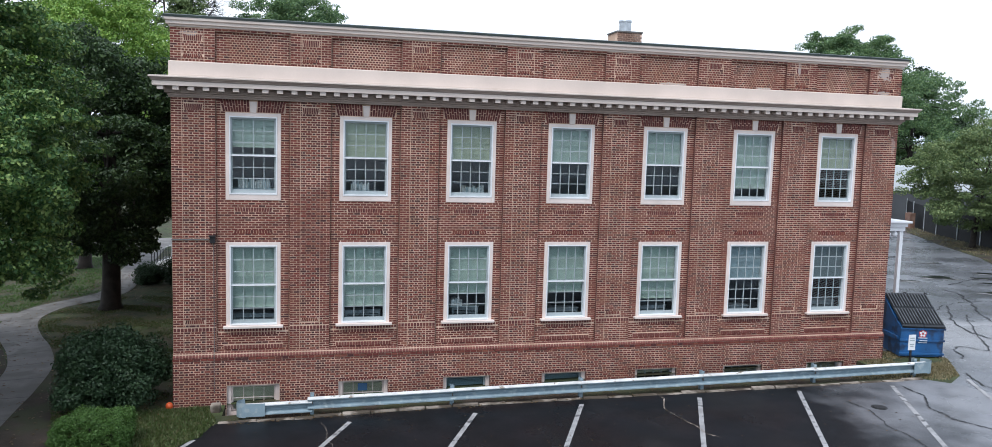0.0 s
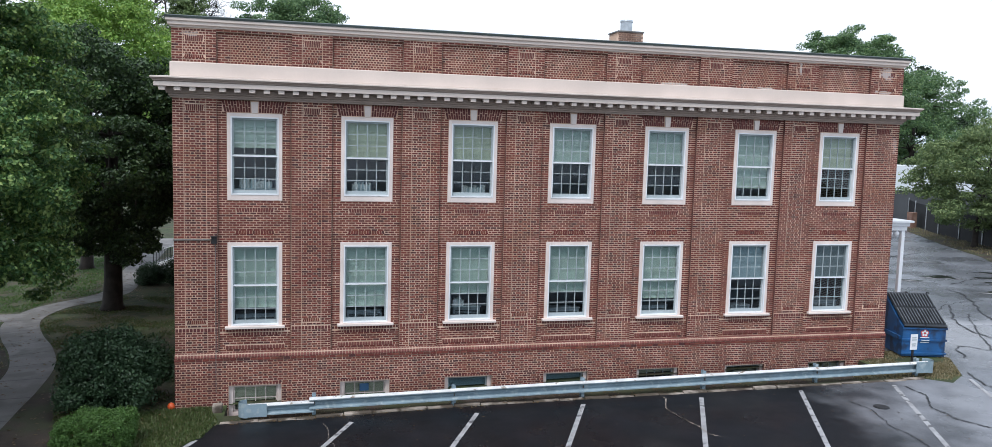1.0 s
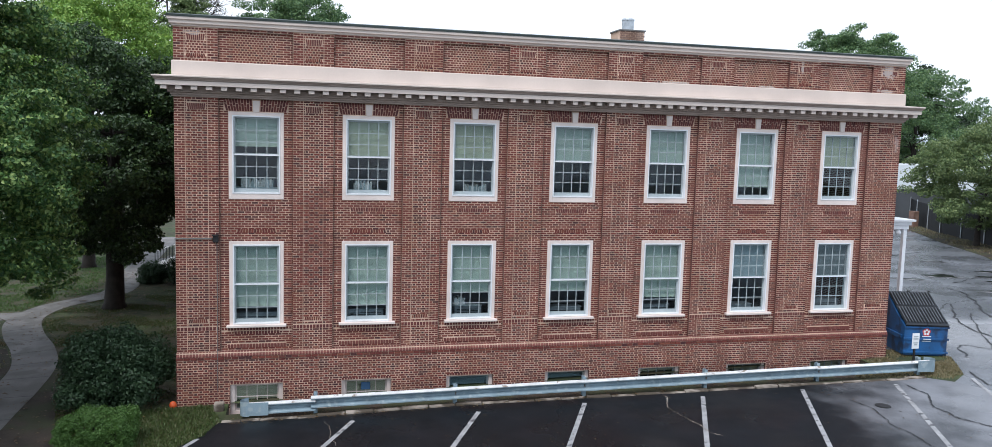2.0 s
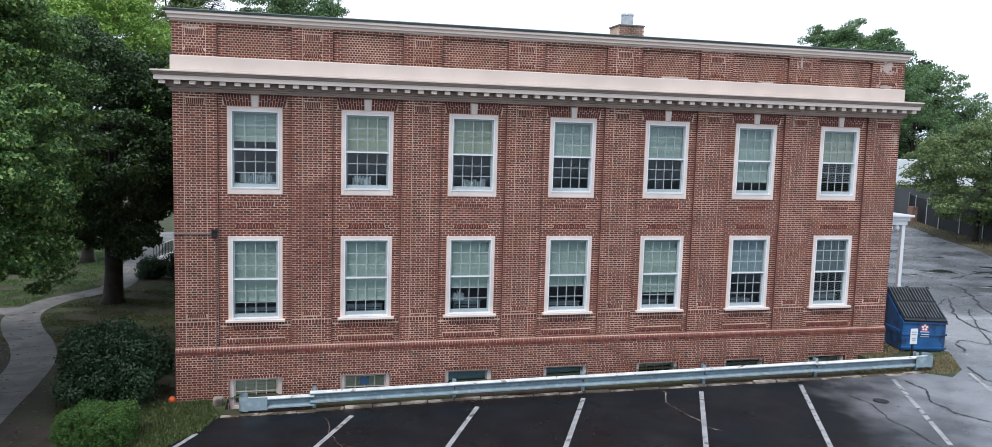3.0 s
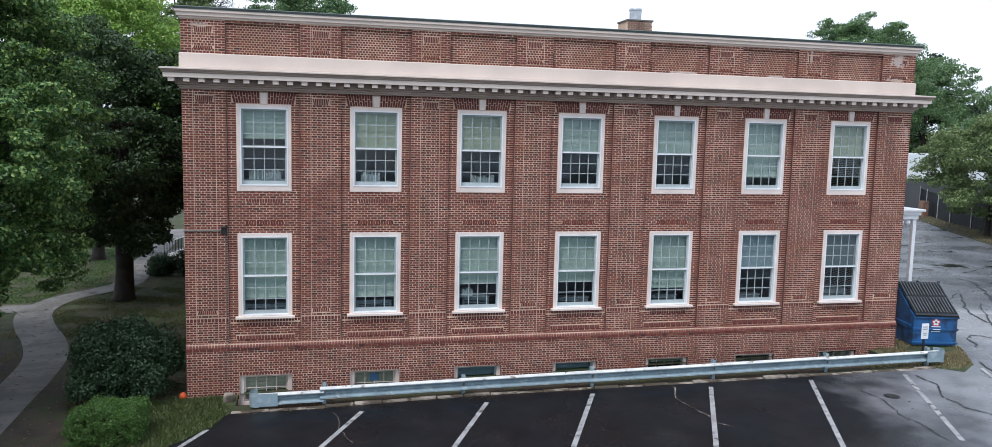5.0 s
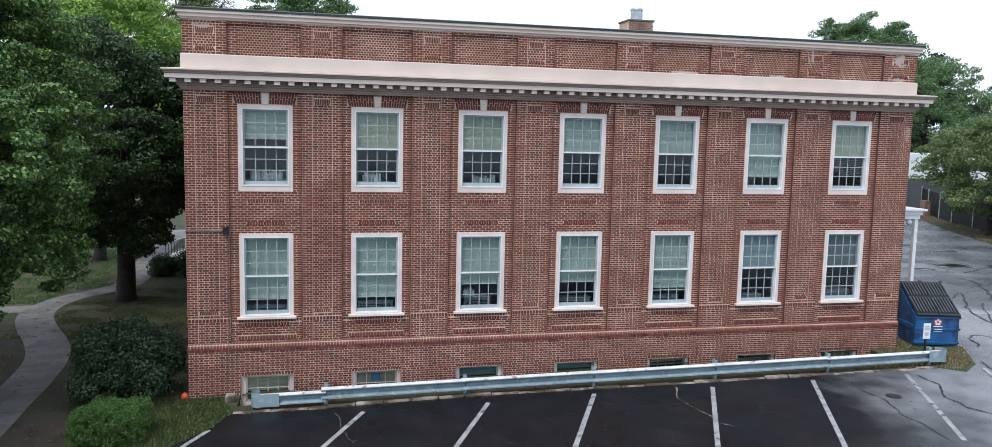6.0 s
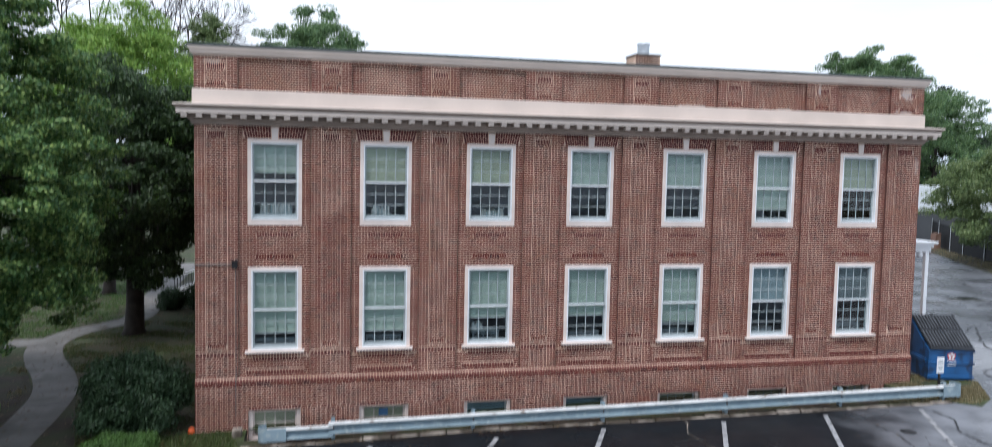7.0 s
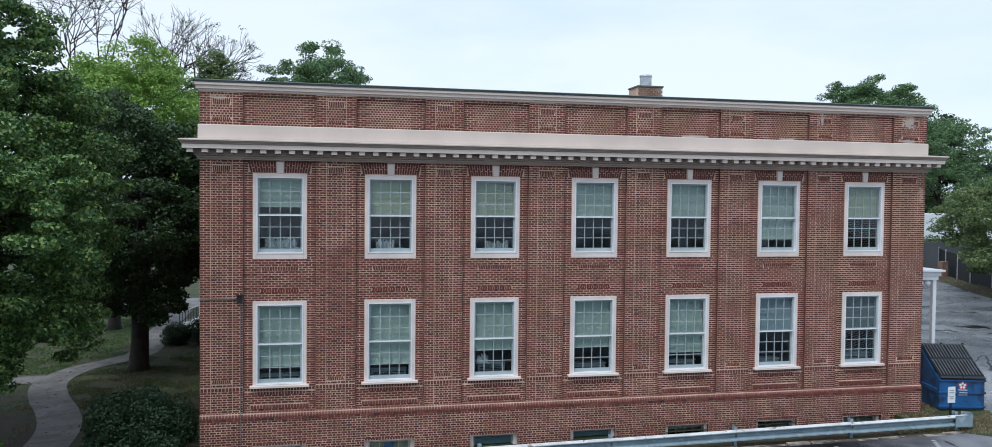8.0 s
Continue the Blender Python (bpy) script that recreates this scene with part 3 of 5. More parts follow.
for k in range(n):
    w = (XR - XL + 0.03) / n
    x0, x1 = XL - 0.015 + k * w + 0.010, XL - 0.015 + (k + 1) * w - 0.010
    lo, hi = PLINTH_TOP + 0.085, TABLE_TOP - 0.006
    reds.add([(x0, -0.085, lo), (x1, -0.085, lo), (x1, -0.085, lo + 0.03), (x0, -0.085, lo + 0.03), (x0, -0.02, hi), (x1, -0.02, hi), (x1, 0.1, hi), (x0, 0.1, hi), (x0, 0.1, lo), (x1, 0.1, lo)],
             [(0, 1, 2, 3), (3, 2, 5, 4), (4, 5, 6, 7), (0, 3, 4, 7, 8), (1, 9, 6, 5, 2)])
lay(XL - 0.015, XR + 0.015, PLINTH_TOP, PLINTH_TOP + 0.082, Y_PLINTH - 0.012)
part("bedding", Geo().box(XL - 0.005, XR + 0.005, -0.05, 0.0, PLINTH_TOP, TABLE_TOP - 0.03), M_MORTAR, wall_south, "pale mortar bed")
tagged(part("brickwork", bricks, M_BRICK, wall_south, weld=False), "weathered red-brown bricks in pale joints", kind="stuff")
tagged(part("header_brickwork", headers, M_HEADER, wall_south, weld=False), "dark plum header bricks between the stretchers", kind="stuff")
tagged(part("moulded_course", reds, M_BRICK_RED, wall_south, weld=False), "red moulded bricks on the plinth", kind="stuff")
tagged(part("soldier_brickwork", darks, M_BRICK_DARK, wall_south, weld=False), "dark red upright bricks", kind="stuff")

# ---------------------------------------------------------------- other walls, floors, roof
NORTH = 24.0
for name, box in (("wall_west", (XL, XL + 0.35, Y_BACK, NORTH, -0.6, PAR_TOP)), ("wall_east", (XR - 0.35, XR, Y_BACK, NORTH, -0.6, PAR_TOP)),
                  ("wall_north", (XL + 0.35, XR - 0.35, NORTH - 0.35, NORTH, -0.6, PAR_TOP))):
    tagged(part(name, Geo().box(*box), M_BRICK_SIDE), "plain red-brown brick side wall", "wall", kind="structure")
for name, z in (("floor_basement", -0.95), ("floor_ground", 1.25), ("floor_upper", 4.95)):
    tagged(part(name, Geo().box(XL + 0.35, XR - 0.35, Y_BACK, NORTH - 0.35, z, z + 0.3), M_ROOM_DARK), "dark interior floor", "floor", kind="structure")
tagged(part("roof", Geo().box(XL + 0.35, XR - 0.35, Y_BACK, NORTH - 0.35, 9.3, 9.55), M_FAR_GREY), "flat grey roof behind the parapet", "roof", kind="structure")
tagged(part("wall_inner", Geo().box(XL + 0.35, XR - 0.35, 5.0, 5.2, -0.6, 9.3), M_ROOM), "dim painted wall inside the rooms", "wall", kind="structure")

# ---------------------------------------------------------------- entablature
def swept(profile, name, mat, label):
    """A moulding with mitred returns at both corners; profile of (out, z), closed towards the wall."""
    g = Geo()
    n = len(profile)
    vs = []
    for corner in ((XL, 1.5, -1, 0), (XL, 0, -1, -1), (XR, 0, 1, -1), (XR, 1.5, 1, 0)):
        for o, z in profile:
            vs.append((corner[0] + corner[2] * o, corner[1] + corner[3] * o, z))
    fs = []
    for s in range(3):
        fs += [(s * n + i, s * n + (i + 1) % n, (s + 1) * n + (i + 1) % n, (s + 1) * n + i) for i in range(n)]
    fs += [tuple(range(n)), tuple(range(3 * n, 4 * n))[::-1]]
    g.add(vs, fs)
    return g


entablature = tagged(empty("cornice_assembly"), "cream painted cornice with dentils and taupe mouldings", "cornice", kind="structure")
part("frieze_moulding", swept([(-0.05, 8.302), (0.05, 8.302), (0.05, 8.345), (0.08, 8.35), (0.08, 8.395), (0.13, 8.41), (0.13, 8.445), (-0.05, 8.445)], "frieze", M_TAUPE, ""), M_TAUPE, entablature)
part("bed_moulding", swept([(-0.05, 8.447), (0.14, 8.447), (0.14, 8.58), (0.30, 8.585), (-0.05, 8.60)], "bed", M_TAUPE, ""), M_TAUPE, entablature, "taupe backing behind the dentils")
part("corona", swept([(-0.05, 8.602), (0.34, 8.59), (0.36, 8.575), (0.39, 8.575), (0.39, 8.685), (-0.05, 8.69)], "corona", M_CREAM, ""), M_CREAM, entablature)
part("cornice_top", swept([(-0.05, 8.692), (0.395, 8.692), (0.395, 8.706), (0.415, 8.712), (0.415, 8.728), (0.43, 8.738), (0.445, 8.76), (0.452, 8.778), (-0.05, 8.778)], "top", M_TAUPE, ""), M_TAUPE, entablature, "taupe crown moulding")
part("cornice_lip", swept([(-0.05, 8.78), (0.452, 8.78), (0.47, 8.784), (0.47, 8.815), (0.44, 8.822), (0.04, 8.86), (-0.05, 8.86)], "lip", M_CREAM, ""), M_CREAM, entablature, "thin cream upper edge")
part("fascia_band", swept([(-0.05, 8.862), (0.045, 8.862), (0.045, 9.215), (0.03, 9.235), (-0.05, 9.235)], "band", M_CREAM, ""), M_CREAM, entablature, "wide cream painted band")
dent = Geo().box(-0.078, 0.078, -0.35, -0.135, 8.47, 8.57).mesh("dentil", M_CREAM, 0.006)
n_dent = 62
for k in range(n_dent):
    ob = part("dentil", dent, M_CREAM, entablature)
    ob.location = (XL - 0.2 + (XR - XL + 0.4) * k / (n_dent - 1), 0, 0)
coping = tagged(empty("parapet_coping"), "cream coping with a dark metal cap", "coping", kind="structure")
part("coping_moulding", swept([(-0.05, 10.12), (0.03, 10.12), (0.04, 10.16), (0.09, 10.18), (0.09, 10.25), (0.13, 10.28), (0.13, 10.345), (-0.45, 10.345)], "coping", M_CREAM, ""), M_CREAM, coping)
part("metal_cap", swept([(-0.5, 10.347), (0.145, 10.347), (0.15, 10.40), (0.05, 10.43), (-0.5, 10.43)], "cap", M_COPING, ""), M_COPING, coping, "dark green-grey metal cap")

# ---------------------------------------------------------------- windows
PANE_CACHE = {}


def make_sash(name, parent, w, z0, z1, y, cols, rows, mat, stile=0.045, bottom=0.06, top=0.045):
    key = (name, w, round(z1 - z0, 3), cols, rows, mat.name)
    if key not in PANE_CACHE:
        h = z1 - z0
        g = Geo()
        g.box(-w / 2, -w / 2 + stile, 0, 0.04, 0, h).box(w / 2 - stile, w / 2, 0, 0.04, 0, h)
        g.box(-w / 2 + stile, w / 2 - stile, 0, 0.04, 0, bottom).box(-w / 2 + stile, w / 2 - stile, 0, 0.04, h - top, h)
        pw, ph = (w - 2 * stile) / cols, (h - bottom - top) / rows
        for k in range(1, cols):
            x = -w / 2 + stile + k * pw
            g.box(x - 0.011, x + 0.011, 0.006, 0.032, bottom, h - top)
        for k in range(1, rows):
            z = bottom + k * ph
            g.box(-w / 2 + stile, w / 2 - stile, 0.008, 0.030, z - 0.011, z + 0.011)
        pane = Geo().box(-pw / 2, pw / 2, -0.0015, 0.0015, -ph / 2, ph / 2).mesh("pane", M_GLASS)
        spots = [(-w / 2 + stile + (i + 0.5) * pw, bottom + (j + 0.5) * ph) for i in range(cols) for j in range(rows)]
        PANE_CACHE[key] = (g.mesh(name, mat), pane, spots)
    me, pane, spots = PANE_CACHE[key]
    sash = part(name, me, mat, parent)
    sash.location = (0, y, z0)
    tilt = brick_rand.uniform(-1.5, -1.1)
    for px, pz in spots:
        p = part("pane", pane, M_GLASS, sash)
        p.location = (px, 0.02, pz)
        p.rotation_euler = (radians(tilt + brick_rand.uniform(-0.25, 0.25)), 0, radians(brick_rand.uniform(-0.5, 0.5)))
        p.visible_shadow = False
    return sash


def window(number, cx, z0, z1, sill):
    """A double-hung wooden window in a wide painted casing."""
    win = tagged(empty("window_%d" % number, (cx, 0, 0)), "double-hung sash window with cream casing and grey muntins", "window", kind="structure")
    w, y = WIN_HALF, Y_BAY - 0.025
    c = 0.092
    zb = z0 + (0.075 if sill else 0.0)
    g = Geo()
    g.box(-w, -w + c, y, 0.3, zb, z1).box(w - c, w, y, 0.3, zb, z1).box(-w + c, w - c, y, 0.3, z1 - c, z1)
    if not sill:
        g.box(-w + c, w - c, y, 0.3, z0, z0 + 0.15)
    part("casing", g, M_CASING, win, "cream painted casing", bevel=0.006)
    ib = z0 + (0.15 if not sill else 0.085)
    e = 0.034
    g = Geo()
    a, t = w - c, z1 - c
    g.box(-a, -a + e, y - 0.012, 0.28, ib, t).box(a - e, a, y - 0.012, 0.28, ib, t).box(-a + e, a - e, y - 0.012, 0.28, t - e, t).box(-a + e, a - e, y - 0.012, 0.28, ib, ib + e)
    part("inner_frame", g, M_WHITE, win, "white inner stop")
    if sill:
        part("sill", Geo().box(-w - 0.075, w + 0.075, y - 0.12, 0.3, z0 + 0.008, z0 + 0.078), M_CASING, win, "cream projecting sill", bevel=0.012)
    sw = 2 * (a - e)
    lo, hi = ib + e, t - e
    mid = (lo + hi) / 2
    make_sash("lower_sash", win, sw, lo, mid + 0.02, 0.15, 4, 3, M_SASH, bottom=0.1)
    make_sash("upper_sash", win, sw, mid - 0.02, hi, 0.10, 4, 3, M_SASH)
    part("meeting_rail", Geo().box(-sw / 2, sw / 2, 0.085, 0.145, mid - 0.018, mid + 0.018), M_WHITE, win, "white meeting rail")
    return lo, hi, sw


def blind(cx, hi, lo, w, drop, mat):
    g = Geo()
    z = hi - drop * (hi - lo)
    n = 12
    for k in range(n):
        a, b = z + (hi - z) * k / n, z + (hi - z) * (k + 1) / n
        g.add([(-w / 2, 0.004 * (k % 3), a), (w / 2, 0.004 * (k % 3), a), (w / 2, 0.004 * ((k + 1) % 3), b), (-w / 2, 0.004 * ((k + 1) % 3), b)], [(0, 1, 2, 3)])
        g.add([(-w / 2, 0.006 + 0.004 * (k % 3), a), (w / 2, 0.006 + 0.004 * (k % 3), a), (w / 2, 0.006 + 0.004 * ((k + 1) % 3), b), (-w / 2, 0.006 + 0.004 * ((k + 1) % 3), b)], [(3, 2, 1, 0)])
    thing = tagged(empty("window_blind", (cx, 0.24, 0)), "pale green roller blind, drawn %s behind the sash" % ("nearly down" if drop > 0.65 else "half way"), "blind", "roller blinds")
    part("fabric", g, mat, thing, weld=False)
    part("bottom_bar", Geo().box(-w / 2, w / 2, -0.008, 0.016, z - 0.025, z), mat, thing)


UP_DROP = [0.38, 0.49, 0.49, 0.49, 0.49, 0.82, 0.49]
LOW_DROP = [0.79, 0.80, 0.66, 0.65, 0.77, 0.49, 0.49]
UP_CLOTH = [M_BLIND, M_BLIND_GREEN, M_BLIND_GREEN, M_BLIND, M_BLIND, M_BLIND, M_BLIND_GREEN]
LOW_CLOTH = [M_BLIND] * 5 + [M_BLIND_GREY, M_BLIND_DULL]
for i, c in enumerate(BAYS):
    lo, hi, sw = window(i + 1, c, *UP_WIN, False)
    blind(c, hi, lo, sw - 0.02, UP_DROP[i], UP_CLOTH[i])
    lo, hi, sw = window(i + 8, c, *LOW_WIN, True)
    blind(c, hi, lo, sw - 0.02, LOW_DROP[i], LOW_CLOTH[i])
    key = tagged(part("keystone", Geo().add([(c - 0.075, Y_BAY - 0.04, 7.965), (c + 0.075, Y_BAY - 0.04, 7.965), (c + 0.095, Y_BAY - 0.04, 8.26), (c - 0.095, Y_BAY - 0.04, 8.26),
                                           (c - 0.075, Y_BAY + 0.05, 7.965), (c + 0.075, Y_BAY + 0.05, 7.965), (c + 0.095, Y_BAY + 0.05, 8.26), (c - 0.095, Y_BAY + 0.05, 8.26)],
                                          [(0, 1, 2, 3), (4, 7, 6, 5), (0, 4, 5, 1), (1, 5, 6, 2), (2, 6, 7, 3), (3, 7, 4, 0)]), M_CASING, wall_south), "cream stone keystone")
    # basement window
    win = tagged(empty("window_%d" % (i + 15), (c, 0, 0)), "low basement window with a cream frame and divided panes", "window", kind="structure")
    w, (z0, z1), y = BASE_HALF, BASE_WIN, 0.02
    g = Geo().box(-w, -w + 0.11, y, 0.3, z0, z1).box(w - 0.11, w, y, 0.3, z0, z1).box(-w + 0.11, w - 0.11, y, 0.3, z1 - 0.05, z1).box(-w + 0.11, w - 0.11, y, 0.3, z0, z0 + 0.1)
    part("casing", g, M_CASING, win, "cream painted frame", bevel=0.006)
    make_sash("sash", win, 2 * w - 0.22, z0 + 0.1, z1 - 0.05, 0.12, 4 if i < 2 or i > 3 else 1, 2 if i < 2 or i > 3 else 1, M_CASING if i < 2 else M_SASH, bottom=0.05)
    blind(c, z1 - 0.06, z0 + 0.1, 2 * w - 0.24, 0.95 if i < 4 else 0.3, M_CREAM_CLOTH if i < 2 else M_BLIND_GREY if i < 4 else M_CREAM_CLOTH)

# ---------------------------------------------------------------- roof chimney
chimney = tagged(empty("chimney", (5.02, 8.6, 0)), "short brick chimney with a galvanised flue above the roof", "chimney")
g = Geo().box(-0.52, 0.52, -0.52, 0.52, 9.55, 11.9)
part("stack_core", g, M_MORTAR, chimney)
g = Geo()
for k in range(29):
    z = 9.56 + k * 0.0816
    for j in range(5):
        off = 0.1 * (k % 2)
        a, b = -0.52 + j * 0.216 - off, -0.52 + (j + 1) * 0.216 - off
        a, b = max(a, -0.53), min(b, 0.53)
        if b - a > 0.04:
            g.brick(a + 0.007, b - 0.007, z + 0.007, z + 0.0746, -0.535)
part("stack_brickwork", g, M_PIER_FAR, chimney, weld=False)
part("chimney_cap", Geo().box(-0.56, 0.56, -0.56, 0.56, 11.9, 11.96), M_CONCRETE, chimney, "thin concrete cap", bevel=0.01)
part("flue", Geo().tube([(0, 0, 11.96), (0, 0, 12.4)], [0.24, 0.24], 20), M_STEEL, chimney, "galvanised metal flue")
part("flue_cap", Geo().tube([(0, 0, 12.36), (0, 0, 12.4), (0, 0, 12.45)], [0.255, 0.26, 0.25], 20), M_STEEL, chimney)

# ---------------------------------------------------------------- guard rail, kerb
RAIL_A, RAIL_B = Vector((-9.2, -1.36)), Vector((11.2, -2.08))
run = (RAIL_B - RAIL_A).normalized()
rail_side = Vector((run.y, -run.x))


def rail_at(x):
    return RAIL_A + run * ((x - RAIL_A.x) / run.x)


W_PROFILE = [(0.0, -0.155), (0.035, -0.15), (0.12, -0.13), (0.12, -0.1), (-0.01, -0.04), (-0.01, 0.03), (0.12, 0.1), (0.12, 0.13), (0.035, 0.15), (0.0, 0.155)]
W_LOOP = W_PROFILE + [(s - 0.014, u * 0.97) for s, u in W_PROFILE[::-1]]
guard = tagged(empty("guard_rail"), "pale blue painted steel guard rail with flaking paint beside the lot", "guard rail")
RAIL_H = 0.33
RAIL_LIFT = [0.25, 0.33, 0.335, 0.33, 0.33, 0.315]
POSTS = [-7.44, -3.7, -0.02, 3.67, 7.3, 10.75]
spans = [-9.15] + POSTS[:-1] + [11.05]
for k in range(len(spans) - 1):
    a, b = rail_at(spans[k] - (0.12 if k else 0)), rail_at(spans[k + 1])
    off = 0.006 * (k % 2)
    a3 = (a.x + rail_side.x * off, a.y + rail_side.y * off, ground_z(a.x) + RAIL_LIFT[k])
    b3 = (b.x + rail_side.x * off, b.y + rail_side.y * off, ground_z(b.x) + RAIL_LIFT[k])
    part("beam", Geo().extrude(W_LOOP, a3, b3), M_RAIL, guard)
    part("top_lip", Geo().extrude([(-0.002, 0.157), (0.035, 0.152), (0.123, 0.131), (0.123, 0.118), (0.127, 0.118), (0.127, 0.134), (0.036, 0.158), (-0.002, 0.163)], a3, b3), M_LIP, guard, "worn white upper edge")
for x in POSTS:
    p = rail_at(x)
    z = ground_z(x)
    g = Geo().box(-0.05, 0.05, 0.02, 0.035, -0.1, 0.57).box(-0.05, 0.05, 0.135, 0.15, -0.1, 0.57).box(-0.006, 0.006, 0.035, 0.135, -0.1, 0.57)
    ob = part("post", g, M_RAIL, guard)
    ob.location = (p.x, p.y, z)
    for dz in (0.09, -0.09):
        b = part("bolt", Geo().tube([(0, -0.03, 0), (0, 0.02, 0)], [0.018, 0.018], 8), M_RAIL_RUST, guard)
        b.location = (p.x, p.y, z + RAIL_H + dz * 0.2)
# curled end pieces
for x, s in ((-9.12, -1), (11.05, 1)):
    p = rail_at(x)
    g = Geo()
    pts = []
    for k in range(9):
        t = math.pi * 0.95 * k / 8
        pts.append((s * 0.24 * math.sin(t), -0.155 + 0.2 * (1 - math.cos(t))))
    vs = [(px, py, zz) for px, py in pts for zz in (-0.19, 0.19)]
    g.add(vs, [(2 * k, 2 * k + 2, 2 * k + 3, 2 * k + 1) for k in range(8)])
    vs2 = [(px * 0.93, py * 0.9 + 0.008, zz) for px, py in pts for zz in (-0.19, 0.19)]
    g.add(vs2, [(2 * k + 1, 2 * k + 3, 2 * k + 2, 2 * k) for k in range(8)])
    g.box(min(0, -s * 0.48), max(0, -s * 0.48), -0.155, -0.135, -0.17, 0.17)
    ob = part("end_piece", g, M_RAIL, guard, "curved rail end", weld=False)
    ob.location = (p.x, p.y, ground_z(x) + (0.27 if s < 0 else 0.32))
kerb_pts = [(-9.8, -1.58), (-7.4, -1.64), (-3.7, -1.62), (0, -1.8), (3.67, -1.99), (7.3, -2.18), (10.8, -2.34)]
kerb = tagged(empty("kerb"), "cracked dirty concrete kerb under the guard rail", "kerb", kind="structure")
kerb_rand = random.Random(8)
for (ax, ay), (bx, by) in zip(kerb_pts[:-1], kerb_pts[1:]):
    n = 5
    for k in range(n):
        t0, t1 = k / n, (k + 1) / n - kerb_rand.uniform(0.0, 0.012)
        shift, rise, wide = kerb_rand.uniform(-0.03, 0.03), kerb_rand.uniform(0.01, 0.07), kerb_rand.uniform(0.13, 0.2)
        a = (ax + (bx - ax) * t0, ay + (by - ay) * t0 + shift, ground_z(ax + (bx - ax) * t0))
        b = (ax + (bx - ax) * t1, ay + (by - ay) * t1 + shift + kerb_rand.uniform(-0.02, 0.02), ground_z(ax + (bx - ax) * t1))
        part("kerb_stone", Geo().extrude([(-wide / 2, -0.1), (wide / 2, -0.1), (wide / 2 - 0.02, rise), (-wide / 2 + 0.02, rise + 0.015)], a, b), M_KERB, kerb, bevel=0.012)
sheet("verge", [(-9.75, -1.52), (-7.4, -1.58), (-3.7, -1.56), (0, -1.74), (3.67, -1.93), (7.3, -2.12), (10.8, -2.28), (10.2, -1.0), (-9.75, -1.0)], 0.006, M_DIRT, label="strip of earth and leaf litter under the rail", category="verge")

# ---------------------------------------------------------------- skip container
dump = tagged(empty("dumpster", (11.83, -0.08, ground_z(12.3) - 0.01), -14.0), "blue steel dumpster with ribbed black plastic lids", "dumpster")
DW, DD, FH, BH = 1.45, 1.36, 1.06, 1.9
g = Geo()
side = [(0.0, 0.06), (0.0, FH), (0.42, FH + 0.2), (DD, BH), (DD, 0.06)]
n = len(side)
g.add([(0, y, z) for y, z in side] + [(DW, y, z) for y, z in side], [tuple(range(n)), tuple(range(n, 2 * n))[::-1]] + [(i, n + i, n + (i + 1) % n, (i + 1) % n) for i in range(n)])
part("body", g, M_BLUE, dump, bevel=0.012)
for z in (0.16, 0.62, FH - 0.04):
    part("rib", Geo().box(-0.03, DW + 0.03, -0.05, 0.0, z - 0.035, z + 0.035), M_BLUE, dump, bevel=0.008)
part("side_channel", Geo().box(-0.06, 0.0, 0.1, DD - 0.1, 0.58, 0.72), M_BLUE, dump, "fork pocket", bevel=0.01)
part("side_channel", Geo().box(DW, DW + 0.06, 0.1, DD - 0.1, 0.58, 0.72), M_BLUE, dump, "fork pocket", bevel=0.01)
ang = math.atan2(BH - FH - 0.02, DD)
for k in range(2):
    lid = empty("lid")
    lid.parent = dump
    lid.location = (k * DW / 2 + 0.01, -0.06, FH + 0.045)
    lid.rotation_euler = (ang, 0, 0)
    ln = math.hypot(DD, BH - FH) + 0.06
    lw = DW / 2 - 0.02
    part("panel", Geo().box(0, lw, 0, ln, 0, 0.02), M_LID, lid, bevel=0.006)
    for r in range(7):
        x = 0.05 + r * (lw - 0.1) / 6
        part("lid_rib", Geo().box(x - 0.02, x + 0.02, 0.09, ln * 0.5, 0.02, 0.07), M_LID_RIB, lid, "scuffed grey rib with its highlight in the colour", bevel=0.01)
        part("lid_rib", Geo().box(x - 0.02, x + 0.02, ln * 0.56, ln - 0.06, 0.02, 0.07), M_LID_RIB, lid, "scuffed grey rib with its highlight in the colour", bevel=0.01)
    part("lip", Geo().box(0, lw, -0.03, 0.01, -0.05, 0.025), M_LID, lid, bevel=0.008)
part("hinge_bar", Geo().tube([(-0.05, DD + 0.04, BH + 0.05), (DW + 0.05, DD + 0.04, BH + 0.05)], [0.025, 0.025], 8), M_BLACK, dump)
for sx in (0.0, DW / 2, DW):
    part("hinge", Geo().box(sx - 0.025, sx + 0.025, DD - 0.02, DD + 0.07, BH - 0.06, BH + 0.11), M_BLACK, dump)
# decal: a red and white rosette and two illegible lines
g = Geo()
for k in range(5):
    t = 2 * math.pi * k / 5 + 0.3
    cx, cz = 0.74 + 0.075 * math.cos(t), 0.85 + 0.075 * math.sin(t)
    g.add([(cx + 0.07 * math.cos(a), -0.006, cz + 0.07 * math.sin(a)) for a in [2 * math.pi * j / 12 for j in range(12)]], [tuple(range(12))])
part("decal", g, M_RED, dump, "red rosette decal", weld=False)
g = Geo()
for k in range(5):
    t = 2 * math.pi * k / 5 + 0.3
    cx, cz = 0.74 + 0.072 * math.cos(t), 0.85 + 0.072 * math.sin(t)
    g.add([(cx + 0.04 * math.cos(a), -0.010, cz + 0.04 * math.sin(a)) for a in [2 * math.pi * j / 12 for j in range(12)]], [tuple(range(12))])
part("decal_centre", g, M_WHITE, dump, "white petals of the decal", weld=False)
part("decal_line", Geo().box(0.6, 0.9, -0.006, 0, 0.69, 0.715), M_WHITE, dump)
